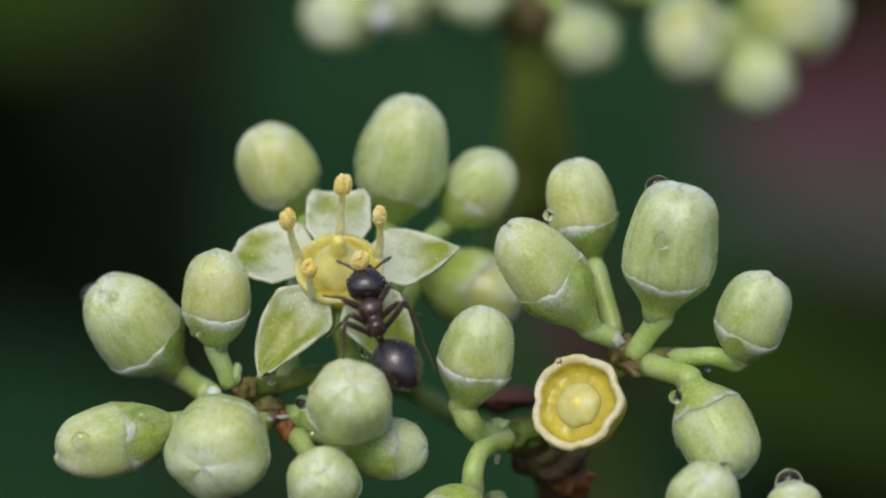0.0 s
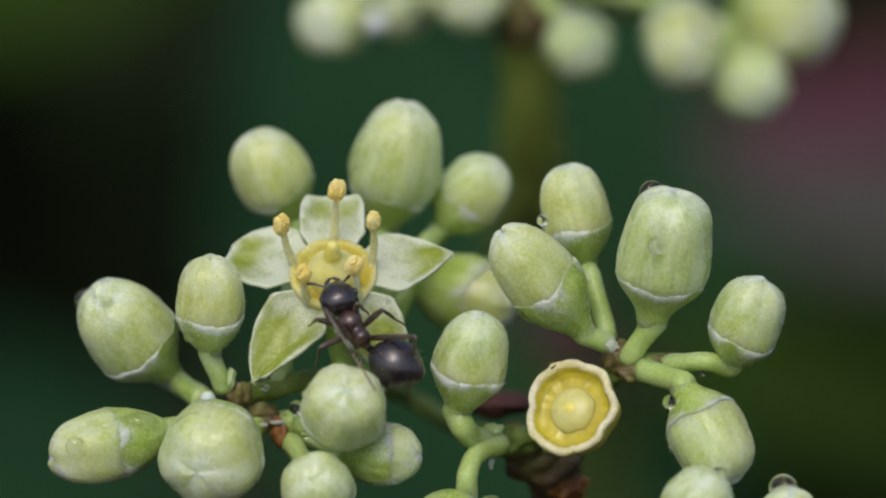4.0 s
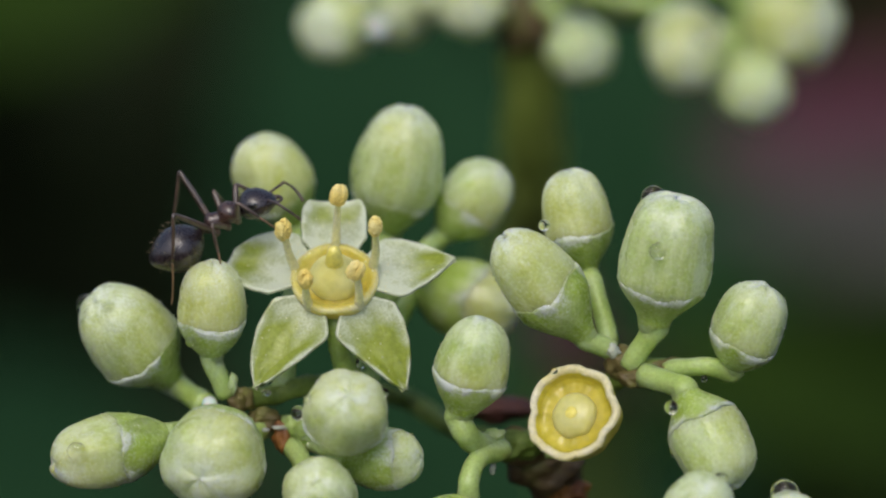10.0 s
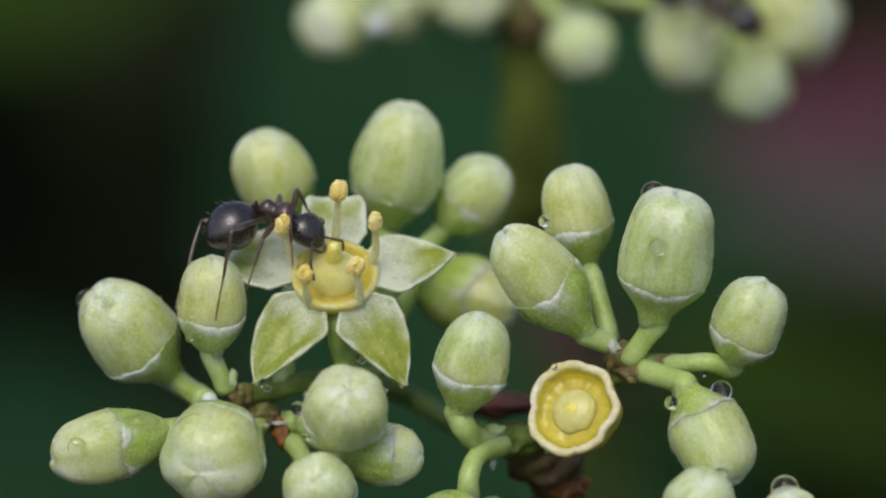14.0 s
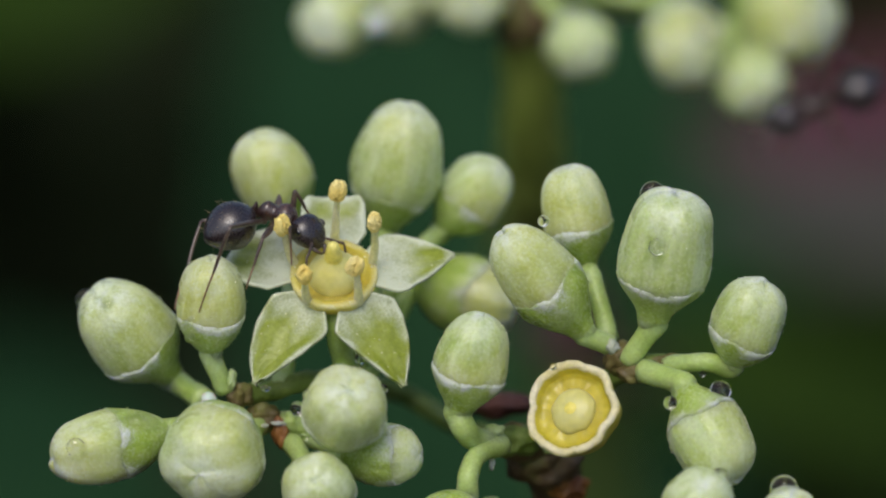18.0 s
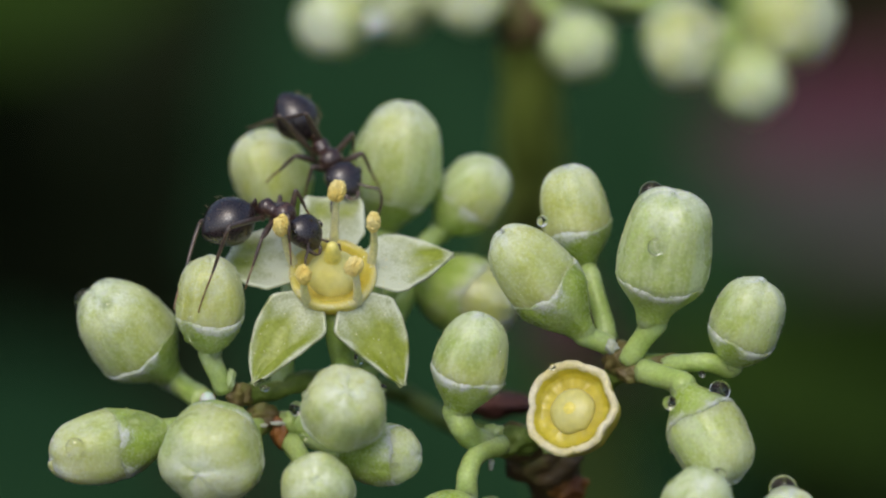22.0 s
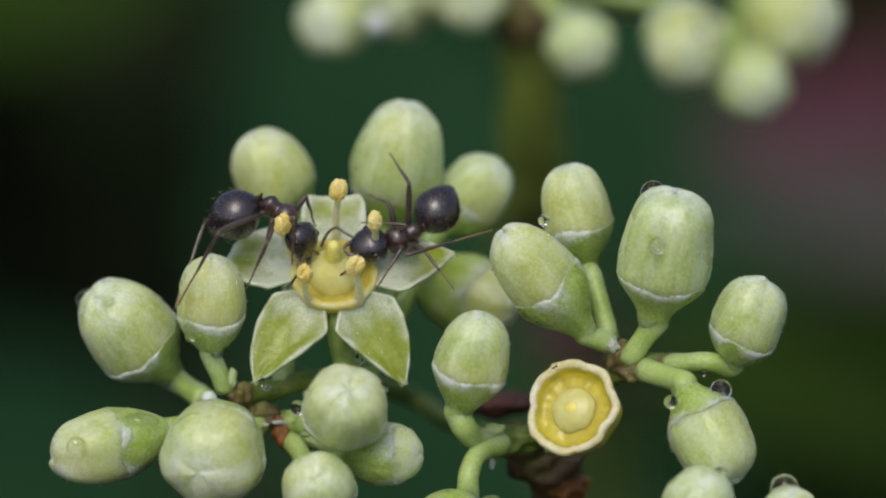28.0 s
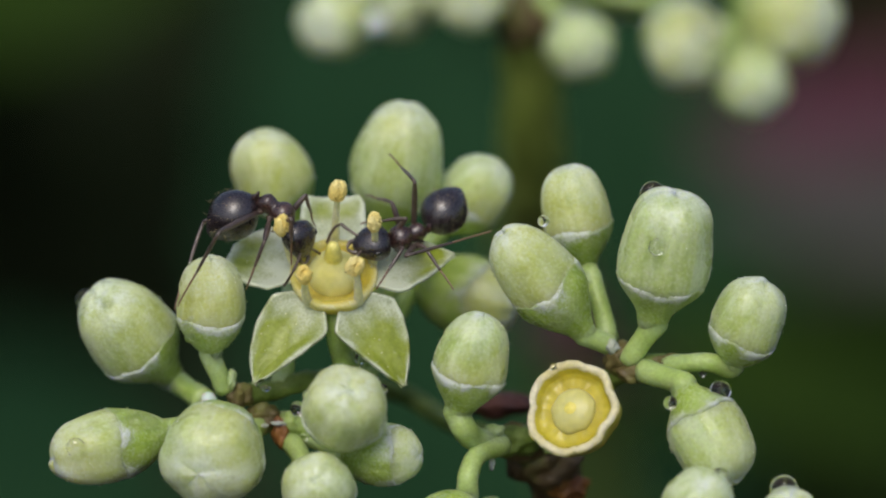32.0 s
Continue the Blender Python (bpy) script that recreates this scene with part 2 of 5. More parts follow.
def tube(bm, pts, radius, segs=12, rough=0.0, caps=True):
    """A tube along pts; radius is a number or a function of 0..1."""
    rings = []
    n = len(pts)
    side = None
    for i, p in enumerate(pts):
        d = (pts[min(i + 1, n - 1)] - pts[max(i - 1, 0)]).normalized()
        if side is None:
            side = d.orthogonal().normalized()
        side = (side - d * side.dot(d)).normalized()
        other = d.cross(side)
        r = radius(i / (n - 1)) if callable(radius) else radius
        ring = []
        for k in range(segs):
            a = 2 * math.pi * k / segs
            q = side * math.cos(a) + other * math.sin(a)
            rr = r * (1 + rough * noise.noise((p + q * r) * 2.5)) if rough else r
            ring.append(bm.verts.new(p + q * rr))
        rings.append(ring)
    for a, b in zip(rings, rings[1:]):
        for k in range(segs):
            bm.faces.new((a[k], a[(k + 1) % segs], b[(k + 1) % segs], b[k]))
    if caps:
        for ring, p, s in ((rings[0], pts[0], -1), (rings[-1], pts[-1], 1)):
            bm.faces.new(ring[::-1] if s < 0 else ring)
    return rings


def lathe(bm, fn, rows, segs, close_top=True, close_bottom=True, margin=None):
    """Turned form: fn(u, angle) -> (radius, z)."""
    layer = bm.verts.layers.float.get("margin") or bm.verts.layers.float.new("margin")
    rings = []
    for i in range(rows + 1):
        u = i / rows
        ring = []
        for k in range(segs):
            a = 2 * math.pi * k / segs
            r, z = fn(u, a)
            v = bm.verts.new((r * math.cos(a), r * math.sin(a), z))
            if margin:
                v[layer] = margin(u, a)
            ring.append(v)
        rings.append(ring)
    for a, b in zip(rings, rings[1:]):
        for k in range(segs):
            bm.faces.new((a[k], a[(k + 1) % segs], b[(k + 1) % segs], b[k]))
    if close_bottom:
        bm.faces.new(rings[0][::-1])
    if close_top:
        bm.faces.new(rings[-1])


def ball(bm, centre, radii, segs=20, rings=12, turn=None):
    r = bmesh.ops.create_uvsphere(bm, u_segments=segs, v_segments=rings, radius=1.0)
    m = Matrix.Translation(centre) @ (turn.to_4x4() if turn else Matrix()) @ Matrix.Diagonal((*radii, 1))
    bmesh.ops.transform(bm, matrix=m, verts=r["verts"])
    return r["verts"]


def thick(bm, rows, depth, layer=None):
    """Faces a grid of points on both sides, with a closed edge."""
    n, k = len(rows), len(rows[0])
    under = []
    for i in range(n):
        line = []
        for j in range(k):
            du = rows[min(i + 1, n - 1)][j].co - rows[max(i - 1, 0)][j].co
            dv = rows[i][min(j + 1, k - 1)].co - rows[i][max(j - 1, 0)].co
            nrm = du.cross(dv)
            nrm = nrm.normalized() if nrm.length > 1e-9 else Vector((0, 0, 1))
            if nrm.z < 0:
                nrm = -nrm
            v = bm.verts.new(rows[i][j].co - nrm * depth)
            if layer:
                v[layer] = rows[i][j][layer]
            line.append(v)
        under.append(line)
    for i in range(n - 1):
        for j in range(k - 1):
            bm.faces.new((rows[i][j], rows[i + 1][j], rows[i + 1][j + 1], rows[i][j + 1]))
            bm.faces.new((under[i][j], under[i][j + 1], under[i + 1][j + 1], under[i + 1][j]))
    ring = [(0, j) for j in range(k)] + [(i, k - 1) for i in range(1, n)] + [(n - 1, j) for j in range(k - 2, -1, -1)] + [(i, 0) for i in range(n - 2, 0, -1)]
    for (a, b), (c, d) in zip(ring, ring[1:] + ring[:1]):
        bm.faces.new((rows[a][b], rows[c][d], under[c][d], under[a][b]))


# ---- ground and what closes the place ----
def sheet(name, size, material, z, cells, relief):
    bm = bmesh.new()
    bmesh.ops.create_grid(bm, x_segments=cells, y_segments=cells, size=size * 1000)
    for v in bm.verts:
        v.co.z = relief * noise.noise(v.co * 0.004)
    ob = part(name, bm, material, None)
    ob.location = (0, 0, z)
    return ob


tagged(sheet("ground", 40.0, SOIL_SHADE, 0.0, 160, 25), "dark damp garden soil in deep shade", "ground", kind="structure")


def blade(width, length, fold=0.25, wave=0.06, seed=0):
    """A broad pointed leaf with a folded midrib and waved margin."""
    bm = bmesh.new()
    n, k = 14, 8
    rows = []
    for i in range(n + 1):
        u = i / n
        w = width * (math.sin(math.pi * min(u * 0.92 + 0.05, 1)) ** 0.8) * (1 - 0.35 * u)
        row = []
        for j in range(-k, k + 1):
            v = j / k
            z = fold * abs(v) * w + wave * width * math.sin(9 * u + 3 * v + seed) * abs(v) - 0.35 * length * (u - 0.2) ** 2
            ser = 1 + 0.05 * math.sin(40 * u) * (abs(v) > 0.99)
            row.append(bm.verts.new((v * w * ser, u * length, z)))
        rows.append(row)
    thick(bm, rows, 0.35)
    return bm


def backdrop_leaf(x, y, z, width, length, turn, tilt, lean, material, label):
    ob = thing("broad_leaf", mm(pose(x, y, z, tilt, lean, turn)), label, "leaf", "leaves behind the flower head")
    part("blade", blade(width, length, seed=x), material, ob)
    bm = bmesh.new()
    base = Vector((0, 0.03 * length, -0.01 * length))
    tube(bm, spline([base, base + Vector((0, -0.18 * length, -4)), base + Vector((3, -0.45 * length, -14))], 5), 0.9, 8)
    part("leaf_stalk", bm, BARK, ob)


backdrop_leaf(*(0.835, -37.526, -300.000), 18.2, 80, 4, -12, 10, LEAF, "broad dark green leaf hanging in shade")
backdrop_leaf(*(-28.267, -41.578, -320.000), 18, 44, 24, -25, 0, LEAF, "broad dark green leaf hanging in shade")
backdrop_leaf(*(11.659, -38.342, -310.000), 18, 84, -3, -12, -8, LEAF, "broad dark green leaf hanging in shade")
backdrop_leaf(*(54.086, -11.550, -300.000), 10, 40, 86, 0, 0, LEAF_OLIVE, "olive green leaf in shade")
backdrop_leaf(*(50.847, 7.6, -280.000), 6.5, 30, 84, 0, 0, LEAF_RED, "dull mauve leaf in shade")
backdrop_leaf(*(56.268, 20.722, -340.000), 6, 44, 96, -25, 0, LEAF_BROWN, "dark brown leaf in shade")
backdrop_leaf(*(51.5, 1.6, -272.000), 5.5, 32, 84, 0, 0, LEAF_GREY, "greyish green leaf in shade")
backdrop_leaf(*(7.2, -5.6, -110.000), 1.6, 6.0, 30, 0, 0, LEAF_RED, "small dull mauve leaf in shade")
backdrop_leaf(*(45.523, -6.480, -380.000), 7, 32, 40, -10, 0, LEAF_GREY, "greyish green leaf in shade")
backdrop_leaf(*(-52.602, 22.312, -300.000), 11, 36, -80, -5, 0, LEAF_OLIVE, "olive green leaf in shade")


def hedge():
    """Dense leaves added far behind, round and over the back of the place; their colour holds the shade."""
    bm = bmesh.new()
    rng = random.Random(5)
    for i in range(9000):
        a = rng.uniform(-2.2, 2.2)
        r = rng.uniform(900, 1400) + 250 * noise.noise(Vector((a * 3, 0, 1)))
        h = rng.uniform(0, 1) ** 0.8 * 560
        c = Vector((r * math.sin(a), r * math.cos(a), h))
        q = Euler((rng.uniform(-0.9, 0.9), rng.uniform(-0.9, 0.9), -a + rng.uniform(-0.8, 0.8))).to_matrix()
        w, l = rng.uniform(16, 30), rng.uniform(40, 75)
        vs = [bm.verts.new(c + q @ Vector(p)) for p in ((0, 0, l), (w, -4, l * 0.35), (w * 0.6, -2, -l * 0.2), (0, 3, -l * 0.3), (-w * 0.6, -2, -l * 0.2), (-w, -4, l * 0.35))]
        bm.faces.new((vs[0], vs[1], vs[2], vs[3]))
        bm.faces.new((vs[0], vs[3], vs[4], vs[5]))
    return tagged(part("hedge", bm, HEDGE_SHADE, None), "dense dark green hedge leaves in shade", "hedge", kind="stuff")


hedge()


# ---- stalks of the flower head ----
def stalk(name, pts, r0, r1, material, label, rough=0.25):
    base = Vector(pts[0])
    ob = thing(name, mm(Matrix.Translation(base)), label, "stalk")
    bm = bmesh.new()
    tube(bm, [p - base for p in spline(pts, 10)], lambda u: r0 + (r1 - r0) * u, 14, rough)
    part("stalk_skin", bm, material, ob)
    return ob


def knot(ob, at, r, material, seed, name="node", squash=(1, 1, 1), label=""):
    """An uneven swelling where the pedicels spring."""
    bm = bmesh.new()
    bmesh.ops.create_icosphere(bm, subdivisions=4, radius=1.0)
    for v in bm.verts:
        d = 1 + 0.40 * noise.noise(v.co * 1.6 + Vector((seed, 0, 0))) + 0.12 * noise.noise(v.co * 4.5 + Vector((0, seed, 0))) + 0.04 * noise.noise(v.co * 11 + Vector((0, seed, 0)))
        v.co = Vector([c * r * d * q for c, q in zip(v.co, squash)])
    local = LEAN.inverted() @ ob.matrix_basis
    part(name, bm, material, ob, label, Matrix.Translation(local.inverted() @ (Vector(at) * S)))


main = stalk("flower_stalk", [(1.972, -5.524, -2.400), (2.793, -5.865, -3.600), (3.241, -6.762, -4.600), (3.5, -10, -7), (5, -60, -22), (8, -300, -110), (9, -535, -195)], 0.55, 1.0, STEM_BROWN, "green and brown main stalk of the flower head", 0.10)
knot(main, (2.050, -5.552, -2.400), 0.60, STEM, 3.0, squash=(1.5, 0.8, 1))
knot(main, (2.941, -6.259, -3.700), 0.75, STEM_BROWN, 4.0, squash=(1.3, 0.9, 1))
knot(main, (1.55, -4.60, -6.5), 0.75, RUSSET, 11.0, "dead_bract", (1.5, 0.5, 0.8), "dull red-brown bract")
knot(main, (3.72, -6.95, -4.1), 0.50, SCAR, 5.0, "bract_scar", (1.1, 0.9, 0.9), "orange brown scar")
left = stalk("branch_stalk", [(-5.776, -4.226, -1.800), (-4.972, -4.073, -2.200), (-3.509, -3.788, -2.900), (-1.394, -4.299, -10.000), (0.265, -5.193, -9.000), (1.891, -5.528, -2.500)], 0.30, 0.30, STEM, "dark green branch stalk with brown nodes")
knot(left, (-5.850, -4.221, -1.600), 0.38, NODE, 1.0, squash=(1.0, 1.0, 0.9))
knot(left, (-5.123, -4.797, -1.800), 0.40, NODE, 2.0, squash=(1.2, 0.9, 0.9))
knot(left, (-4.625, -5.277, -1.500), 0.42, SCAR, 2.6, "bract_scar", (0.7, 1.1, 0.8), "orange brown scar")
knot(left, (-4.297, -4.948, -1.400), 0.36, STALK, 8.6, "pedicel_scar", (0.9, 0.8, 0.8))
right = stalk("branch_stalk", [(6.429, -3.231, -1.000), (5.302, -3.399, -1.300), (4.343, -4.228, -2.300), (2.957, -5.701, -3.000)], 0.28, 0.34, STEM, "dark green branch stalk with brown nodes")
knot(right, (5.137, -3.105, -1.200), 0.46, NODE, 6.0, squash=(1.1, 1.1, 0.8))
knot(right, (5.533, -3.553, -0.900), 0.36, NODE, 7.0, squash=(1.3, 0.8, 0.8))
knot(right, (6.506, -3.229, -0.900), 0.30, NODE, 7.5, squash=(1.6, 0.8, 0.8))
knot(right, (6.085, -3.544, -0.500), 0.17, WHITE_SCALE, 8.0, "white_scar")
knot(right, (4.884, -2.774, -0.900), 0.20, WHITE_SCALE, 8.4, "white_scar")
knot(right, (1.476, -5.173, -0.800), 0.24, STALK, 9.0, "bract", (1.3, 0.7, 0.6))
knot(right, (1.428, -6.149, -0.900), 0.15, WHITE_SCALE, 9.5, "white_scar", (0.6, 1.3, 0.6))
knot(left, (-4.665, -4.990, -1.200), 0.16, WHITE_SCALE, 3.3, "white_scale", (1.6, 0.4, 0.5))
knot(left, (-5.104, -5.055, -1.200), 0.13, WHITE_SCALE, 4.3, "white_scale", (0.8, 0.5, 0.5))
knot(left, (-6.047, -3.690, -1.200), 0.20, STALK, 5.3, "bract", (0.6, 1.5, 0.6))
rear = stalk("rear_stalk", [(2.702, 8.876, -23.000), (2.874, 5.988, -25.000), (3.016, 3.468, -29.000), (3.15, 1.6, -36.000), (3.3, -0.3, -62.000), (6, -4, -130), (14, -60, -210), (14, -250, -260), (16, -423, -300)], 0.80, 1.9, STEM_REAR, "olive green stalk behind the flower head")
knot(rear, (2.695, 7.700, -22.500), 1.1, STEM_BROWN, 9.0)


# ---- buds ----
def bud(centre, tip, length, width, path, seed=0, rim=0.42, wave=0.045, flare=0.75, pedicel=0.33, neck=0.36, belly=0.47, taper=None, frosty=0.40, dew=0, label="pale green closed flower bud with whitish calyx rim", group="closed buds of the flower head"):
    """A closed bud: pedicel, calyx with its rim, five petals that meet at the tip."""
    rng = random.Random(seed)
    z = Vector(tip).normalized()
    base = Vector(centre) - z * length * 0.5
    fr = frame_of(base, z)
    fr = fr @ Matrix.Rotation(rng.uniform(0, 6.28), 4, "Z")
    ob = thing("flower_bud", mm(fr), label, "flower bud", group)
    R = width / 2
    r0 = min(pedicel, R * 0.42)
    throat = max(neck * R, r0 * 1.05)
    ph = rng.uniform(0, 6.28)

    blunt, corner = rng.uniform(0.30, 0.40), rng.uniform(5.5, 8.0)
    blunt = taper or blunt

    def wall(s):
        # radius from the pedicel up to the tip
        if s < belly:
            x = min(1.0, max(0.0, (s + 0.05) / (belly + 0.05)))
            return throat + (R - throat) * (1 - (1 - x) ** 2) ** flare
        x = min(1.0, (s - belly) / (1 - belly))
        return R * (1 - blunt * x ** 2.1) * (1 - x ** corner) ** 0.5

    def rim_at(a):
        return rim + wave * (0.45 * math.cos(3 * a + ph) + 0.8 * noise.noise(Vector((math.cos(a) * 1.3, math.sin(a) * 1.3, seed))) + 0.08 * math.cos(11 * a + 2 * ph) + 0.35 * noise.noise(Vector((math.cos(a) * 6, math.sin(a) * 6, seed))) + 0.30 * noise.noise(Vector((math.cos(a) * 15, math.sin(a) * 15, seed))))

    def frost(a):
        # the bloom lies thick on parts of the rim only
        return min(1.0, max(0.0, frosty + 2.0 * noise.noise(Vector((math.cos(a) * 1.2, math.sin(a) * 1.2, seed + 3))) + 0.3 * noise.noise(Vector((math.cos(a) * 5, math.sin(a) * 5, seed)))))

    def lump(a, s):
        c, d = math.cos(a), math.sin(a)
        facet = (0.018 + 0.03 * max(0, s - 0.6) / 0.4) * math.cos(5 * a - math.pi) * min(1, max(0, s * 2))
        return 1 + facet + (0.05 + 0.06 * max(0, s - 0.5)) * noise.noise(Vector((c * 1.1, d * 1.1, s * 2 + seed * 1.7))) + 0.032 * noise.noise(Vector((c * 3, d * 3, s * 5 + seed))) + 0.016 * noise.noise(Vector((c * 8, d * 8, s * 13 + seed)))

    bm = bmesh.new()
    def cup(u, a):
        s = -0.05 + u * (rim_at(a) + 0.05)
        return wall(s) * lump(a, s) + 0.010 * u, s * length
    lathe(bm, cup, 16, 56, close_top=False, close_bottom=False,
          margin=lambda u, a: max(0, (u - 0.45) / 0.55) ** 1.3 * frost(a))
    part("calyx", bm, CALYX, ob)
    bm = bmesh.new()

    def lip(u, a):
        # a thin raised band round the calyx's mouth
        s = rim_at(a)
        r = wall(s) * lump(a, s) + 0.014
        w = 0.15 + 0.85 * frost(a)
        prof = [(-0.03, -0.36 * w - 0.02), (0.001 + 0.008 * w, -0.22 * w), (0.001 + 0.018 * w, -0.08 * w - 0.01), (-0.006, 0.015 + 0.02 * w), (-0.05, 0.0)]
        i = min(int(u * 4 + 1e-6), 4)
        low = wall(s + min(0.0, prof[i][1]) / length) * lump(a, s) + 0.014
        return min(r, low) + prof[i][0], s * length + prof[i][1]
    lathe(bm, lip, 4, 96, close_top=False, close_bottom=False, margin=lambda u, a: (0.25 + 0.9 * frost(a)) * (u > 0.1))
    part("calyx_rim", bm, RIM, ob, "thin whitish ragged rim")
    # five petals fused into one closed corolla; their tips stay a little uneven
    amp = rng.uniform(0.010, 0.028)
    lifts = [rng.uniform(-0.03, 0.05) for k in range(5)]

    def corolla(u, a):
        s = 0.2 + 0.8 * (1 - (1 - u) ** 1.9)
        k, f = divmod(a / (2 * math.pi) * 5, 1)
        f = 2 * f - 1
        seam = math.exp(-((1 - abs(f)) / 0.16) ** 2)
        r = wall(s) * lump(a, s) * (1 - amp * seam * (0.05 + 1.4 * u ** 6) + 0.006 * f * u) * 0.994
        z = length * s + length * u ** 5 * (lifts[int(k) % 5] * (1 - f * f) - 0.6 * amp * seam)
        return r, z - 0.03 * length * max(0, 1 - r / (0.35 * R)) ** 2

    def tip_frost(u, a):
        c, d = math.cos(a), math.sin(a)
        return min(1.0, 0.85 * u ** 1.9 * (0.8 + 0.6 * noise.noise(Vector((c * 1.6, d * 1.6, u * 3 + seed)))))
    bm = bmesh.new()
    lathe(bm, corolla, 30, 70, margin=tip_frost)
    part("corolla", bm, BUD, ob)
    if dew:
        # fine dew
        bm = bmesh.new()
        for i in range(dew):
            a, u = rng.uniform(0, 6.28), rng.random() ** 0.7
            s = 0.1 + 0.86 * u
            g = rng.uniform(0.018, 0.05) * rng.uniform(0.6, 1.0)
            q = wall(s) * lump(a, s) + 0.012
            bmesh.ops.create_icosphere(bm, subdivisions=2, radius=g, matrix=Matrix.Translation((q * math.cos(a), q * math.sin(a), s * length)))
        part("dew", bm, WATER, ob, "fine clear dew droplets")
    if path:
        inv = fr.inverted()
        pts = [inv @ Vector(p) for p in path]
        tail = Vector((0, 0, -0.12 * length))
        pts = [p for p in pts[:-1] if (p - tail).length > 0.40 and p.z < tail.z] + pts[-1:]
        pts = spline([Vector((0, 0, 0.13 * length)), Vector((0, 0, -0.05 * length)), tail] + pts, 9)
        run, way = [], -0.18 * length
        for p, q in zip(pts, pts[1:] + pts[-1:]):
            run.append(way)
            way += (q - p).length
        n = len(pts) - 1
        bm = bmesh.new()
        # the calyx runs out into the pedicel like the neck of a pear
        tube(bm, pts, lambda u: r0 * 0.88 + (throat * 0.97 - r0 * 0.88) * math.exp(-max(0.0, run[round(u * n)]) / 0.42) + 0.12 * r0 * max(0, u - 0.75) * 4, 18, 0.12)
        part("pedicel", bm, STALK, ob)
    return ob


bud((-9.049, -2.380, -2.200), (-0.532, 0.623, 0.574), 3.57, 2.62, [(-7.916, -3.664, -2.200), (-6.845, -4.362, -2.000)], 1, taper=0.30, rim=0.40, belly=0.42, flare=1.70, pedicel=0.36, dew=50)
bud((-6.624, -1.475, -0.700), (0.018, 0.951, 0.309), 2.68, 1.98, [(-6.567, -3.235, -1.200), (-6.225, -4.058, -1.600)], 2, frosty=0.75, rim=0.33, belly=0.40, flare=1.00, pedicel=0.29, dew=60)
bud((-9.594, -5.604, 0.300), (-0.924, -0.227, 0.309), 3.33, 2.09, [(-7.824, -5.076, -0.300), (-6.335, -4.788, -1.500)], 3, rim=0.42, flare=0.95, pedicel=0.33, dew=70)
bud((-6.501, -5.797, 1.200), (-0.25, -0.35, 0.9), 2.9, 2.95, [(-5.747, -5.341, -1.000), (-5.129, -4.966, -2.000)], 4, dew=50)
bud((-2.740, -4.477, 2.000), (0.1, 0.45, 0.9), 2.5, 2.4, [(-3.470, -5.091, -0.800), (-4.639, -4.966, -2.000)], 5, dew=90)
bud((-1.637, -5.842, 0.400), (0.926, 0.036, 0.375), 2.21, 1.80, [(-2.984, -5.659, -0.800), (-4.307, -5.205, -1.800)], 6, frosty=0.85, rim=0.72, flare=0.80, pedicel=0.34, dew=70)
bud((-3.494, -6.764, 1.800), (-0.05, 0.3, 0.95), 2.4, 2.1, [(-4.124, -5.828, -1.000), (-4.552, -5.368, -1.800)], 7, dew=60)
bud((-5.014, 2.262, -5.600), (-0.438, 0.793, 0.423), 2.82, 2.29, [(-4.642, 0.932, -5.000), (-4.353, -0.973, -3.500), (-4.645, -3.909, -2.200)], 8, taper=0.42, rim=0.30, belly=0.42, flare=1.30, pedicel=0.33)
bud((-1.304, 2.623, -5.200), (0.172, 0.897, 0.407), 3.68, 2.77, [(-1.560, 0.681, -4.600), (-2.044, -1.302, -3.500), (-3.013, -3.914, -2.400)], 9, taper=0.46, rim=0.25, belly=0.42, flare=1.20, pedicel=0.36)
bud((0.958, 1.648, -6.000), (0.635, 0.708, 0.309), 2.55, 2.13, [(0.100, 0.767, -5.300), (-0.730, -0.149, -4.600), (-2.043, -1.961, -3.400), (-3.013, -3.914, -2.400)], 10, rim=0.40, belly=0.42, flare=1.20, pedicel=0.34)
bud((0.849, -1.399, -6.000), (0.860, -0.287, 0.423), 3.04, 2.38, [(-0.732, -1.314, -5.000), (-2.208, -2.949, -3.400), (-2.364, -3.924, -2.800)], 11, rim=0.62, flare=0.70, pedicel=0.34)
bud((2.809, -0.816, -0.300), (-0.608, 0.731, 0.309), 3.67, 2.23, [(4.232, -2.173, -0.800), (4.893, -2.780, -1.200)], 12, taper=0.28, rim=0.45, belly=0.40, flare=1.60, pedicel=0.30, dew=50)
bud((3.864, 1.063, -2.200), (-0.187, 0.960, 0.208), 2.88, 2.01, [(4.345, -0.800, -2.000), (4.821, -2.589, -1.500)], 13, taper=0.28, frosty=0.60, rim=0.36, belly=0.38, flare=1.50, pedicel=0.30)
bud((6.361, -0.056, 0.200), (0.156, 0.927, 0.342), 3.72, 2.66, [(5.997, -1.924, -0.300), (5.325, -3.231, -1.000)], 14, taper=0.24, rim=0.26, belly=0.34, flare=2.00, pedicel=0.31, dew=50)
bud((8.757, -1.993, 0.000), (0.336, 0.878, 0.342), 2.50, 2.10, [(7.533, -3.217, -0.300), (6.425, -3.310, -0.900)], 15, taper=0.30, frosty=0.55, rim=0.28, belly=0.40, flare=1.00, pedicel=0.30, dew=60)
bud((0.872, -3.078, 0.600), (0.239, 0.931, 0.276), 2.76, 2.14, [(0.62, -5.10, 0.150), (0.95, -5.42, -0.500), (1.50, -5.60, -1.300)], 16, taper=0.44, neck=0.42, frosty=0.60, rim=0.33, belly=0.38, flare=1.40, pedicel=0.40, dew=80)
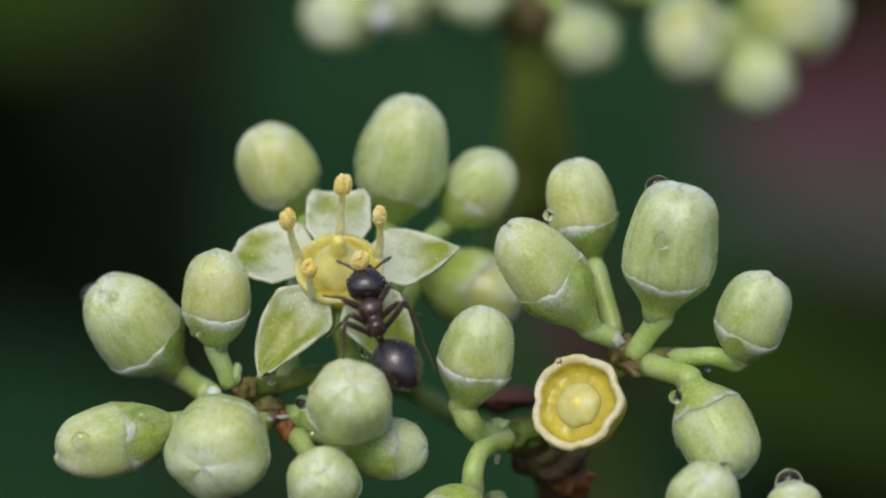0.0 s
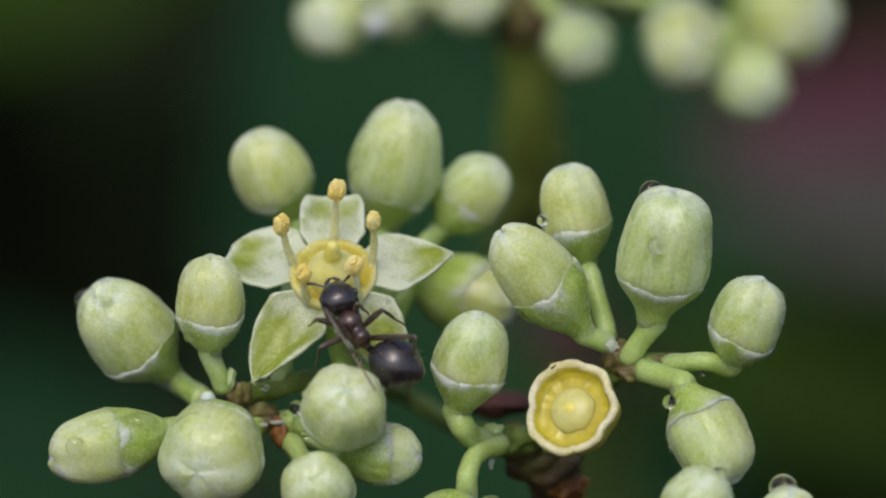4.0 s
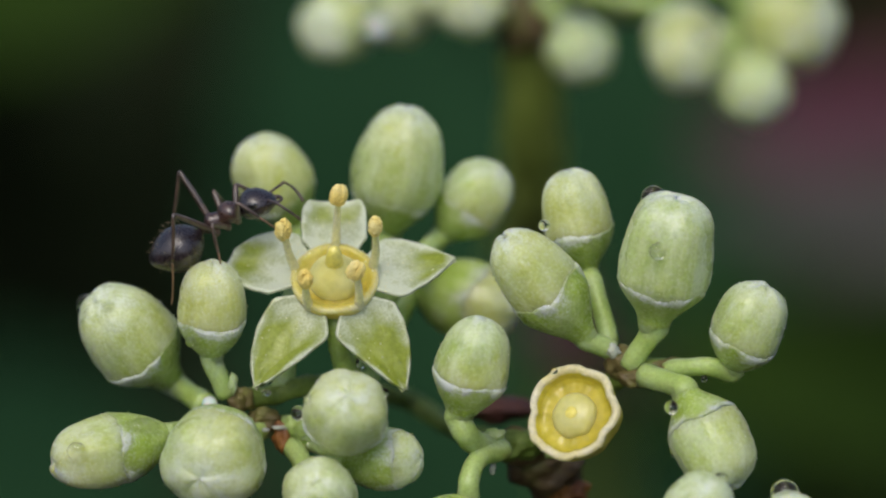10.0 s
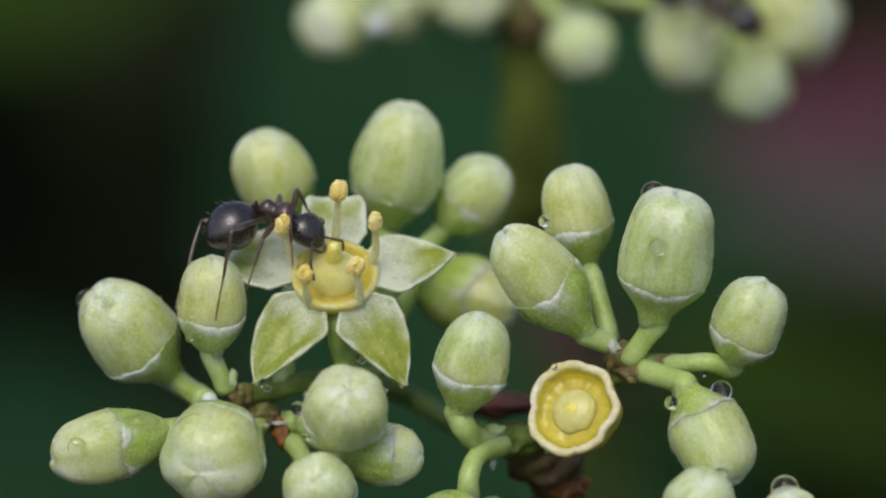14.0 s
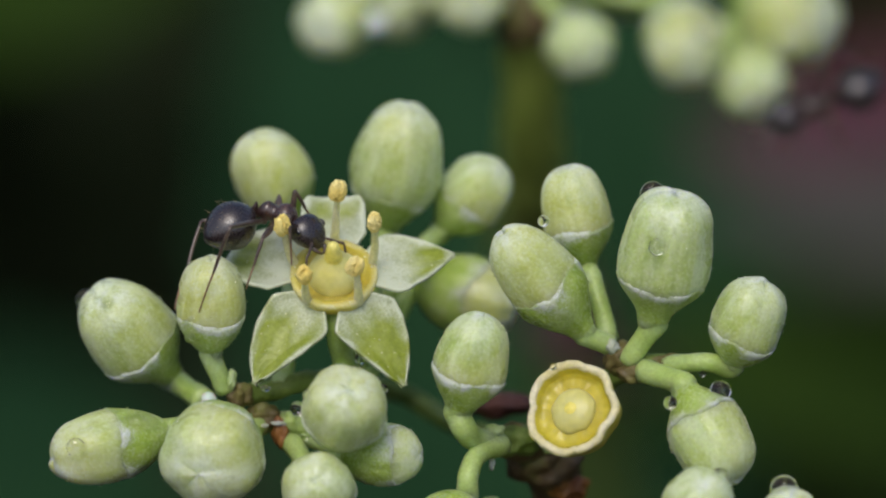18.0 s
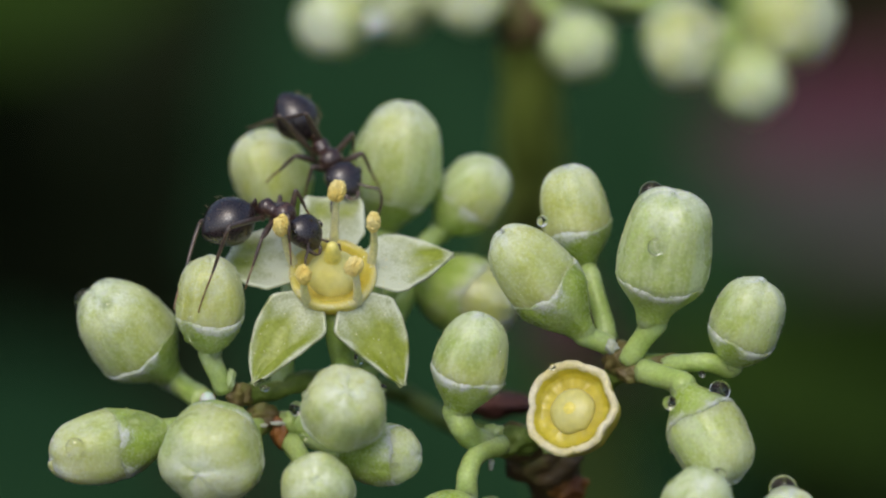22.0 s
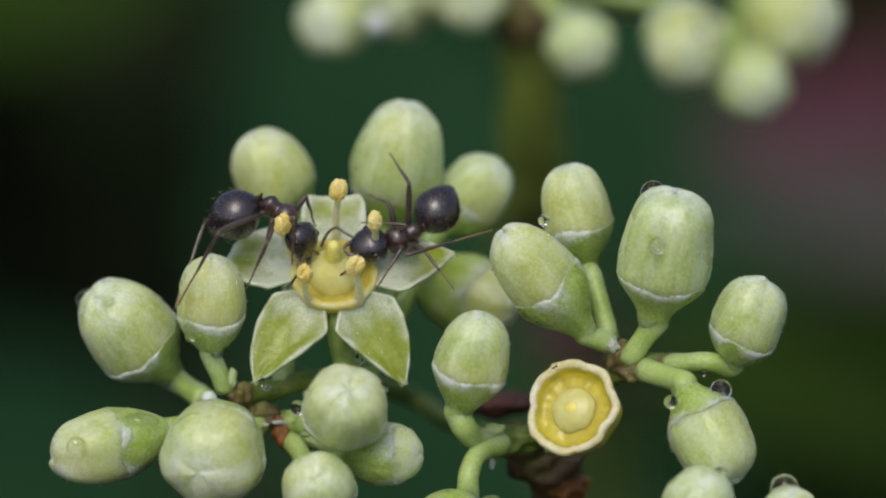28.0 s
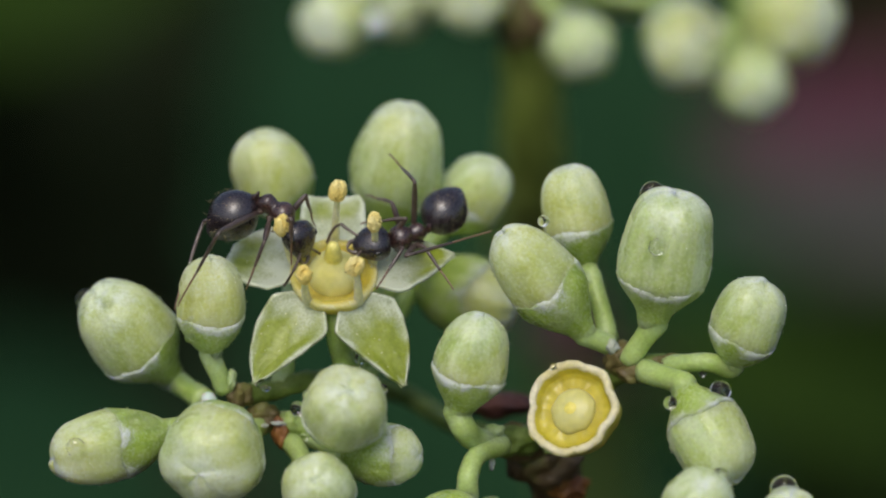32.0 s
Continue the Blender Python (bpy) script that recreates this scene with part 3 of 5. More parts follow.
bud((7.621, -5.354, 0.800), (0.434, -0.846, 0.309), 2.96, 2.28, [(6.619, -3.720, 0.300), (5.773, -3.470, -0.800)], 17, taper=0.26, frosty=0.65, rim=0.30, belly=0.40, flare=1.70, pedicel=0.36, dew=60)
bud((7.190, -7.254, 2.600), (0, 0.55, 0.8), 2.5, 2.1, [(6.510, -8.802, 1.000), (4.211, -9.483, 3.000)], 18, dew=40)
bud((0.016, -8.081, 1.000), (-0.4, -0.6, 0.5), 2.5, 2.1, [(0.741, -6.425, 0.300), (1.067, -5.803, -0.300), (1.723, -5.592, -1.200)], 19)
bud((1.762, -8.551, -0.300), (0.2, -0.7, 0.5), 2.2, 1.7, [(1.716, -10.018, -0.500), (2.822, -10.726, 1.000)], 20)
bud((9.767, -7.660, 2.000), (0, 0.6, 0.7), 2.2, 1.7, [(8.754, -8.963, 1.000), (4.686, -9.800, 3.000)], 21)
bud((-3.400, 7.440, -21.000), (-0.4, -0.25, 0.85), 2.65, 2.4, [(-1.542, 8.461, -22.000), (2.141, 8.876, -23.000)], 22, group="blurred buds of the rear flower head", label="pale green closed bud out of the sharp zone")
bud((-1.550, 8.046, -23.000), (-0.3, -0.2, 0.9), 2.6, 2.5, [(0.295, 8.876, -23.000), (2.141, 8.876, -23.000)], 23, group="blurred buds of the rear flower head", label="pale green closed bud out of the sharp zone")
bud((0.960, 8.180, -21.000), (-0.1, -0.3, 0.9), 2.4, 2.3, [(1.945, 8.828, -22.000), (2.325, 8.876, -23.000)], 24, group="blurred buds of the rear flower head", label="pale green closed bud out of the sharp zone")
bud((4.417, 6.534, -19.500), (0.2, -0.4, 0.9), 2.3, 2.2, [(3.679, 7.705, -21.500), (2.871, 8.484, -22.500)], 25, group="blurred buds of the rear flower head", label="pale green closed bud out of the sharp zone")
bud((7.769, 6.643, -20.000), (0.05, -0.6, 0.75), 3.1, 2.6, [(6.717, 8.094, -22.000), (3.248, 8.692, -23.000)], 26, group="blurred buds of the rear flower head", label="pale green closed bud out of the sharp zone")
bud((9.947, 5.373, -20.000), (0.3, -0.5, 0.8), 2.6, 2.35, [(8.919, 7.359, -22.000), (5.831, 8.138, -23.000), (3.248, 8.692, -23.000)], 27, group="blurred buds of the rear flower head", label="pale green closed bud out of the sharp zone")
bud((11.213, 7.580, -22.000), (0.6, -0.2, 0.7), 3.6, 3.3, [(9.153, 8.692, -23.000), (3.248, 8.692, -23.000)], 28, group="blurred buds of the rear flower head", label="pale green closed bud out of the sharp zone")
bud((-0.073, 8.461, -22.000), (-0.1, 0.2, 0.9), 2.2, 2.0, [(1.772, 8.876, -23.000), (2.141, 8.876, -23.000)], 29, group="blurred buds of the rear flower head", label="pale green closed bud out of the sharp zone")
bud((6.049, 8.646, -24.000), (0.2, 0.3, 0.9), 2.6, 2.2, [(4.170, 8.876, -23.000), (2.879, 8.692, -23.000)], 30, group="blurred buds of the rear flower head", label="pale green closed bud out of the sharp zone")


# ---- open flower ----
def open_petal(ob, azimuth, length, half, droop, cup, curl, radius, height, sharp=(1.5, 1.5), turn=0.0, pale=0.0, peak=0.3, blunt=0.0, root=0.55):
    bm = bmesh.new()
    layer = bm.verts.layers.float.new("margin")
    n, k = 28, 11
    rows = []
    for i in range(n + 1):
        u = i / n
        rise = half * (root + (1 - root) * min(u / peak, 1))
        fall = [max(rise * (1 - (1 - blunt) * max(0, (u - peak) / (1 - peak)) ** q), 0.03) for q in sharp]
        row = []
        for j in range(-k, k + 1):
            v = j / k
            w = fall[v > 0]
            x = u * length
            y = v * w
            z = cup * (v * v) * w * (1 - 0.35 * u) - curl * length * u * u + 0.03 * noise.noise(Vector((u * 4, v * 3, azimuth)))
            if j in (-k, k):
                y += 0.05 * noise.noise(Vector((u * 9, v, azimuth * 2)))
            vert = bm.verts.new((x, y, z))
            vert[layer] = min(1.0, max((0.75 + 0.9 * noise.noise(Vector((u * 5, v * 3, azimuth + 7)))) * abs(v) ** 5.0, 1.0 * max(0, 1 - u * (1.5 if pale > 0 else 2.0)), max(0, u - 0.86) * 4) + 0.3 * noise.noise(Vector((u * 3, v * 2, azimuth))) + pale)
            row.append(vert)
        rows.append(row)
    thick(bm, rows, 0.10, layer)
    m = Matrix.Rotation(radians(azimuth), 4, "Z") @ Matrix.Translation((radius * S, 0, height * S)) @ Matrix.Rotation(radians(droop), 4, "Y") @ Matrix.Rotation(radians(turn), 4, "X")
    where = [(v.co.copy(), v.normal) for row in rows for v in row if random.random() < 0.05]
    petal = part("petal", bm, PETAL, ob, "pale green petal with white margin", m)
    grains = bmesh.new()
    for p, _ in where:
        if random.random() < 1.15 - p.x / length:
            g = random.uniform(0.012, 0.028)
            bmesh.ops.create_icosphere(grains, subdivisions=1, radius=g, matrix=Matrix.Translation(p + Vector((random.uniform(-0.06, 0.06), random.uniform(-0.06, 0.06), g * 0.5))))
    part("pollen_grains", grains, GRAIN, petal, "scattered pale yellow pollen grains")
    return petal


def anther_mesh(seed):
    """A two-lobed anther crusted with pollen granules."""
    rng = random.Random(seed)
    bm = bmesh.new()
    for side in (-1, 1):
        ball(bm, (0.10 * side, 0, 0), (0.15, 0.17, 0.33), 14, 10)
    for i in range(150):
        z = 1 - 2 * (i + 0.5) / 150
        a = i * 2.39996 + rng.uniform(-0.2, 0.2)
        q = math.sqrt(1 - z * z)
        waist = 1 - 0.10 * math.exp(-(q * math.cos(a) / 0.3) ** 2)
        at = Vector((0.235 * q * math.cos(a), 0.185 * q * math.sin(a) * waist, 0.345 * z * waist)) * rng.uniform(0.92, 1.06)
        bmesh.ops.create_icosphere(bm, subdivisions=1, radius=rng.uniform(0.030, 0.052), matrix=Matrix.Translation(at))
    return bm


def open_flower():
    fr = frame_of((-3.109, -0.599, -0.600), (0, math.sin(radians(38)), math.cos(radians(38))))
    ob = thing("open_flower", mm(fr), "open five-petalled greenish flower with yellow nectar disc", "flower")
    # cup-shaped nectar disc with a hollow ring round the ovary
    outline = [(0.35, -1.25), (0.62, -1.0), (0.98, -0.80), (1.14, -0.60), (1.20, -0.42), (1.25, -0.26), (1.27, -0.17), (1.25, -0.10), (1.19, -0.065), (1.09, -0.07), (1.01, -0.12), (0.94, -0.20), (0.82, -0.25), (0.3, -0.26)]

    def disc(u, a):
        i = u * (len(outline) - 1)
        k = min(int(i), len(outline) - 2)
        f = i - k
        r = outline[k][0] * (1 - f) + outline[k + 1][0] * f
        z = outline[k][1] * (1 - f) + outline[k + 1][1] * f
        lobe = 1 + 0.022 * noise.noise(Vector((math.cos(a) * 2, math.sin(a) * 2, z)))
        return r * lobe, z + 0.04 * noise.noise(Vector((math.cos(a) * 3, math.sin(a) * 3, 2))) + 0.03 * noise.noise(Vector((math.cos(a) * 8, math.sin(a) * 8, 5)))
    bm = bmesh.new()
    lathe(bm, disc, 36, 64, margin=lambda u, a: math.exp(-((u - 0.52) / 0.14) ** 2) * (0.75 + 0.6 * noise.noise(Vector((math.cos(a) * 2, math.sin(a) * 2, 4)))))
    cup = part("nectar_disc", bm, DISC, ob, "glossy yellow cup")
    rng = random.Random(12)
    bm = bmesh.new()
    for i in range(26):
        a, q = rng.uniform(0, 6.28), rng.random()
        k, g = 1.27 - 0.22 * q, rng.uniform(0.014, 0.04)
        bmesh.ops.create_icosphere(bm, subdivisions=1, radius=g, matrix=Matrix.Translation((k * math.cos(a), k * math.sin(a), -0.10 + 0.04 * math.sin(3.14 * q) - 0.06 * (q < 0.2))))
    part("pollen_grains", bm, GRAIN, cup, "scattered pale yellow pollen grains")
    bell = spline([(-0.38, 0.74, 0), (-0.1, 0.755, 0), (0.15, 0.67, 0), (0.4, 0.46, 0), (0.62, 0.27, 0), (0.8, 0.19, 0)], 5)
    bm = bmesh.new()
    lathe(bm, lambda u, a: (bell[round(u * 25)].y * (1 + 0.03 * noise.noise(Vector((math.cos(a) * 2, math.sin(a) * 2, u)))), bell[round(u * 25)].x), 25, 40)
    part("ovary", bm, OVARY, ob)
    bm = bmesh.new()
    lathe(bm, lambda u, a: ((0.27 - 0.12 * u) * (1 - u ** 9) ** 0.5 + 0.01, 0.56 + 0.72 * u), 16, 24)
    part("style", bm, STYLE, ob)
    for az, le, ha, dr, cu, curl, sharp, turn, pale, peak, blunt, root in (
            (91, 1.85, 0.92, -12, 0.30, 0.06, (6.0, 6.0), 0, 0.20, 0.30, 0.8, 0.55),
            (15, 2.65, 1.14, 0, 0.16, 0.02, (1.5, 1.9), -6, 0.12, 0.28, 0.0, 0.45),
            (160, 2.30, 1.22, 2, 0.22, 0.06, (3.2, 3.2), 6, 0.18, 0.28, 0.25, 0.45),
            (-54, 2.90, 0.96, 29, 0.34, 0.02, (1.25, 2.5), 8, -0.12, 0.20, 0.0, 0.40),
            (-129, 3.00, 0.96, 25, 0.34, 0.02, (2.5, 1.25), -8, -0.12, 0.20, 0.0, 0.40)):
        open_petal(ob, az, le, ha, dr, cu, curl, 0.92, -0.35, sharp, turn, pale, peak, blunt, root)
    for i, (az, top, high) in enumerate(((90, (0.13, 1.55), 1.72), (162, (-1.44, 0.45), 1.53), (20, (1.18, 0.50), 1.62), (-128, (-0.81, -0.98), 1.07), (-52, (0.63, -0.82), 1.26))):
        a = radians(az)
        foot = Vector((1.16 * math.cos(a), 1.16 * math.sin(a), -0.30))
        head = Vector((top[0], top[1], high))
        bm = bmesh.new()
        tube(bm, spline([foot, foot * 0.55 + head * 0.45 + Vector((math.cos(a), math.sin(a), 0)) * 0.06, head], 8), lambda u: 0.15 - 0.07 * u, 12, 0.1)
        fil = part("filament", bm, FILAMENT, ob)
        part("anther", anther_mesh(i * 3.1), POLLEN, fil, "grainy yellow anther", mm(pose(*head, -20 + 9 * i, 12 - 8 * i, 40 * i)))
    pts = [fr.inverted() @ Vector(p) for p in ((-3.034, -2.174, -0.900), (-2.901, -2.998, -1.600), (-2.679, -3.774, -2.000))]
    bm = bmesh.new()
    tube(bm, spline([Vector((0, 0, -1.0))] + pts, 8), 0.33, 14, 0.12)
    part("pedicel", bm, STALK, ob)


open_flower()


def spent_flower():
    fr = frame_of((3.651, -4.500, 1.200), (-0.40, 0.34, 1.0))
    ob = thing("spent_flower", mm(fr), "spent flower, petals fallen, cream scalloped cup", "flower")
    outline = [(0.25, -1.7), (0.55, -1.35), (0.95, -1.05), (1.20, -0.75), (1.30, -0.40), (1.36, -0.10), (1.38, 0.02), (1.33, 0.10), (1.25, 0.11), (1.17, 0.07), (1.12, -0.04), (1.06, -0.16), (0.95, -0.23), (0.3, -0.25)]

    def wall(u, a):
        i = u * (len(outline) - 1)
        k = min(int(i), len(outline) - 2)
        f = i - k
        r = outline[k][0] * (1 - f) + outline[k + 1][0] * f
        z = outline[k][1] * (1 - f) + outline[k + 1][1] * f
        lobe = 1 + (0.085 * abs(math.cos(3.5 * a + 0.5)) ** 0.7 - 0.05 + 0.11 * noise.noise(Vector((math.cos(a) * 1.6, math.sin(a) * 1.6, 5))) + 0.035 * noise.noise(Vector((math.cos(a) * 5, math.sin(a) * 5, 3 + z)))) * min(1, max(0, (z + 1.2) / 0.9)) * min(1, max(0.1, (r - 0.95) / 0.2))
        return r * lobe * 0.995, z + (0.10 * noise.noise(Vector((math.cos(a) * 2.2, math.sin(a) * 2.2, 9))) + 0.06 * noise.noise(Vector((math.cos(a) * 6, math.sin(a) * 6, 9 + r)))) * min(1, max(0, (r - 0.6) / 0.5))
    for name, mat, lo, hi in (("cup", DISC, 0.0, 0.42), ("rim", CREAM, 0.42, 0.74), ("disc_floor", FLOOR, 0.74, 1.0)):
        bm = bmesh.new()
        lathe(bm, lambda u, a: wall(lo + (hi - lo) * u, a), 16, 80, close_top=hi == 1.0, close_bottom=lo == 0.0)
        part(name, bm, mat, ob, "cream thick scalloped rim" if name == "rim" else "")
    bm = bmesh.new()
    lathe(bm, lambda u, a: (0.66 * (1 - u ** 2.2) ** 0.55 * (1 + 0.07 * noise.noise(Vector((math.cos(a) * 2, math.sin(a) * 2, u)))) + 0.01, -0.26 + 0.34 * u), 14, 40)
    part("ovary", bm, OVARY, ob)
    bm = bmesh.new()
    lathe(bm, lambda u, a: (0.18 * (1 - u ** 2) ** 0.5 + 0.01, 0.04 + 0.06 * u), 8, 24)
    part("style", bm, STYLE, ob)
    pts = [fr.inverted() @ Vector(p) for p in ((3.520, -5.443, -1.600), (2.901, -5.557, -1.600))]
    bm = bmesh.new()
    tube(bm, spline([Vector((0, 0, -1.4))] + pts, 8), 0.36, 14, 0.12)
    part("pedicel", bm, STALK, ob)


spent_flower()


# ---- water ----
def drop(at, r, flat=(1, 1, 1), material=None):
    bm = bmesh.new()
    ball(bm, (0, 0, 0), (r * flat[0], r * flat[1], r * flat[2]), 28, 18)
    ob = part("water_drop", bm, material or WATER, None)
    ob.matrix_basis = LEAN @ mm(Matrix.Translation(at))
    return tagged(ob, "clear round water drop clinging to a bud", "water drop", "water drops")


drop((6.017, 1.598, -0.150), 0.37, (1, 1, 0.5))
drop((-8.648, -4.902, 0.600), 0.42, (1.4, 0.6, 1))
drop((-7.717, -6.048, 0.900), 0.5, (0.35, 1, 0.6))
drop((2.879, 0.820, 0.500), 0.17)
drop((6.463, -4.335, 1.350), 0.20)
drop((9.618, -6.725, 2.350), 0.40, (1, 1, 0.6))
# This drop gets its whiteness from colour, in place of reflected sky.
drop((-6.709, -4.305, -1.100), 0.23, material=PALE_DROP)
drop((-7.205, -2.504, -0.200), 0.16)
drop((-2.329, -3.089, -0.400), 0.17, (1, 1.2, 1))
drop((-1.681, -3.960, -0.300), 0.13)
drop((7.459, -3.552, -0.100), 0.10)
drop((3.155, -3.315, 1.200), 0.10)
drop((-4.151, -4.556, -0.800), 0.22)
drop((-3.919, -5.328, -0.600), 0.14)
drop((-2.120, 7.250, -20.000), 0.38, material=PALE_DROP)
drop((8.383, 7.214, -18.400), 0.42)
drop((6.072, 0.080, 1.550), 0.24, (1, 1, 0.45))
drop((-9.554, -1.671, -0.850), 0.26, (1, 1.15, 0.55))
drop((-10.360, -5.590, 1.500), 0.27, (1, 1, 0.4))
drop((-2.530, 2.613, -4.450), 0.28, (0.5, 1, 0.6))
drop((6.550, -5.570, 1.120), 0.12)
drop((7.800, -6.250, 2.950), 0.20, (1, 0.7, 1))
drop((-3.780, -4.084, 2.720), 0.13, (1, 1, 0.6))
drop((-10.350, -1.480, -3.200), 0.33, (1, 1, 0.35))
drop((-5.050, -3.960, -0.200), 0.11, (1.3, 0.8, 1))
rolling_drop = drop((7.904, -3.992, 1.000), 0.30, (1, 1, 0.6))
ROLL = ((0.0, (8.134, -4.773, -1.000)), (9.9, (8.134, -4.773, -1.000)), (10.15, (8.341, -4.187, -0.300)), (10.3, (7.909, -3.995, 0.900)), (32.0, (7.909, -3.995, 0.900)))


# ---- ants ----
HIPS = {"front": (0.42, 0.20, -0.20), "middle": (0.06, 0.22, -0.24), "hind": (-0.30, 0.20, -0.24)}
REACH = {"front": (0.92, 1.42), "middle": (0.98, 1.55), "hind": (1.92, 2.75)}
HOME = {"front": (1.25, 0.95, -0.75), "middle": (0.05, 1.45, -0.8), "hind": (-1.9, 1.3, -0.8)}
NECK, WAIST = Vector((0.64, 0, 0.0)), Vector((-0.72, 0, -0.10))


def lofted(bm, stations, segs=18):
    """A body form along x: stations of x, half width, half height, z of the middle."""
    rings = []
    for x, w, h, z in stations:
        rings.append([bm.verts.new((x, w * math.cos(2 * math.pi * k / segs), z + h * math.sin(2 * math.pi * k / segs))) for k in range(segs)])
    for a, b in zip(rings, rings[1:]):
        for k in range(segs):
            bm.faces.new((a[k], a[(k + 1) % segs], b[(k + 1) % segs], b[k]))
    bm.faces.new(rings[0][::-1])
    bm.faces.new(rings[-1])


def smooth_stations(st, n=4):
    return [tuple(p) for p in zip(*[[q.x for q in spline([(v, 0, 0) for v in col], n)] for col in zip(*st)])]


def bristles(bm, rng, count, lo, hi, r, tilt):
    for i in range(count):
        x = rng.uniform(lo, hi)
        a = rng.uniform(0, 2 * math.pi)
        w = r(x)
        n = Vector((tilt, math.cos(a), math.sin(a))).normalized()
        p = Vector((x, w * math.cos(a), w * 0.93 * math.sin(a)))
        side = n.orthogonal().normalized() * 0.008
        up = n.cross(side)
        tip = bm.verts.new(p + n * rng.uniform(0.10, 0.18))
        vs = [bm.verts.new(p + q) for q in (side, up - side * 0.5, -up - side * 0.5)]
        for k in range(3):
            bm.faces.new((vs[k], vs[(k + 1) % 3], tip))


def ant(label, seed, belly=1.0):
    rng = random.Random(seed)
    ob = thing("ant", Matrix(), label, "ant", "ants on the flower head")
    bm = bmesh.new()
    lofted(bm, [(x, w * 1.24, h * 1.2, z) for x, w, h, z in smooth_stations([(0.66, 0.05, 0.06, 0.0), (0.60, 0.16, 0.15, 0.0), (0.48, 0.27, 0.25, 0.02), (0.30, 0.30, 0.28, 0.06), (0.12, 0.25, 0.25, 0.06),
                                (-0.02, 0.19, 0.21, 0.0), (-0.14, 0.20, 0.22, 0.01), (-0.30, 0.21, 0.24, 0.03), (-0.44, 0.17, 0.20, -0.02), (-0.55, 0.09, 0.10, -0.10), (-0.60, 0.05, 0.06, -0.12)])])
    part("thorax", bm, THORAX, ob, "reddish dark brown thorax")
    bm = bmesh.new()
    lofted(bm, smooth_stations([(-0.54, 0.05, 0.05, -0.12), (-0.60, 0.11, 0.16, -0.04), (-0.66, 0.12, 0.19, 0.0), (-0.71, 0.08, 0.10, -0.06), (-0.78, 0.05, 0.05, -0.10)]))
    part("petiole", bm, THORAX, ob)
    head = bmesh.new()
    lofted(head, smooth_stations([(0.0, 0.06, 0.06, 0.0), (0.02, 0.26, 0.18, 0.0), (0.10, 0.45, 0.31, 0.02), (0.28, 0.535, 0.39, 0.03), (0.48, 0.53, 0.38, 0.02), (0.66, 0.45, 0.30, 0.0),
                                  (0.80, 0.33, 0.21, -0.03), (0.90, 0.22, 0.12, -0.06), (0.94, 0.06, 0.04, -0.07)]), 22)
    for v in head.verts:
        v.co = Vector((v.co.x * 1.14, v.co.y * 1.02, v.co.z * 1.10))
    head = part("head", head, SHELL, ob, "glossy blackish head", mm(Matrix.Translation(NECK)))
    antennae = []
    for s in (1, -1):
        bm = bmesh.new()
        ball(bm, (0.47, s * 0.50, 0.17), (0.13, 0.065, 0.12), 16, 10)
        part("eye", bm, EYE, head)
        bm = bmesh.new()
        tube(bm, spline([(0.92, s * 0.18, -0.07), (1.08, s * 0.19, -0.09), (1.20, s * 0.09, -0.11), (1.24, s * 0.01, -0.12)], 5), lambda u: 0.075 * (1 - 0.75 * u) + 0.01, 10)
        part("mandible", bm, LIMB, head)
        bm = bmesh.new()
        tube(bm, spline([(0, 0, 0), (0.25, s * 0.30, 0.10), (0.42, s * 0.55, 0.16)], 6), lambda u: 0.035 + 0.014 * u, 8)
        tube(bm, spline([(0.42, s * 0.55, 0.16), (0.62, s * 0.58, 0.06), (0.84, s * 0.52, -0.10), (1.04, s * 0.40, -0.30)], 6), lambda u: 0.034 + 0.016 * u, 8)
        antennae.append(part("antenna", bm, LIMB, head, "elbowed brown antenna", mm(Matrix.Translation((0.84, s * 0.18, 0.10)))))
    # gaster of overlapping plates
    gaster = bmesh.new()

    def girth(x):
        u = min(max(-x / 1.70, 0), 1)
        return 0.76 * (math.sin(math.pi * min(1, u * 0.96 + 0.02)) ** 0.60) * (1.06 - 0.16 * u - 0.14 * u ** 4)
    st = []
    cuts = (0.0, 0.72, 1.22, 1.48, 1.70)
    for lo, hi in zip(cuts, cuts[1:]):
        for k in range(1 if lo else 0, 7):
            x = -(lo + (hi - lo) * k / 6)
            g = max(girth(x), 0.03)
            st.append((x, g, g * 0.93, -0.05 - 0.06 * math.sin(math.pi * min(1, -x / 1.70))))
    lofted(gaster, st, 26)
    for v in gaster.verts:
        v.co *= belly
    gaster = part("gaster", gaster, SHELL, ob, "glossy black banded gaster", mm(Matrix.Translation(WAIST)))
    bm = bmesh.new()
    bristles(bm, rng, 90, -1.6, -0.3, girth, -0.5)
    for v in bm.verts:
        v.co *= belly
    part("bristles", bm, HAIR, gaster, "sparse tan bristles")
    legs = {}
    for kind in ("front", "middle", "hind"):
        f, t = REACH[kind]
        for s in (1, -1):
            bm = bmesh.new()
            tube(bm, spline([(-0.06, 0, 0), (0.10, 0, 0.0), (0.17, 0, 0), (f * 0.45, 0, 0.015), (f * 0.8, 0, 0.01), (f, 0, 0)], 5),
                 lambda u: (0.115 - 0.25 * u if u < 0.26 else 0.044 + 0.048 * math.sin(math.pi * (u - 0.2) / 0.85)), 10)
            upper = part("leg", bm, LIMB, ob)
            bm = bmesh.new()
            tib = t * 0.54
            tube(bm, spline([(0, 0, 0), (tib * 0.5, 0, 0.02), (tib, 0, 0.0)], 5), lambda u: 0.036 + 0.020 * math.sin(math.pi * min(1, u * 0.8 + 0.2)), 10)
            shin = part("lower_leg", bm, LIMB, upper, "", mm(Matrix.Translation((f, 0, 0))))
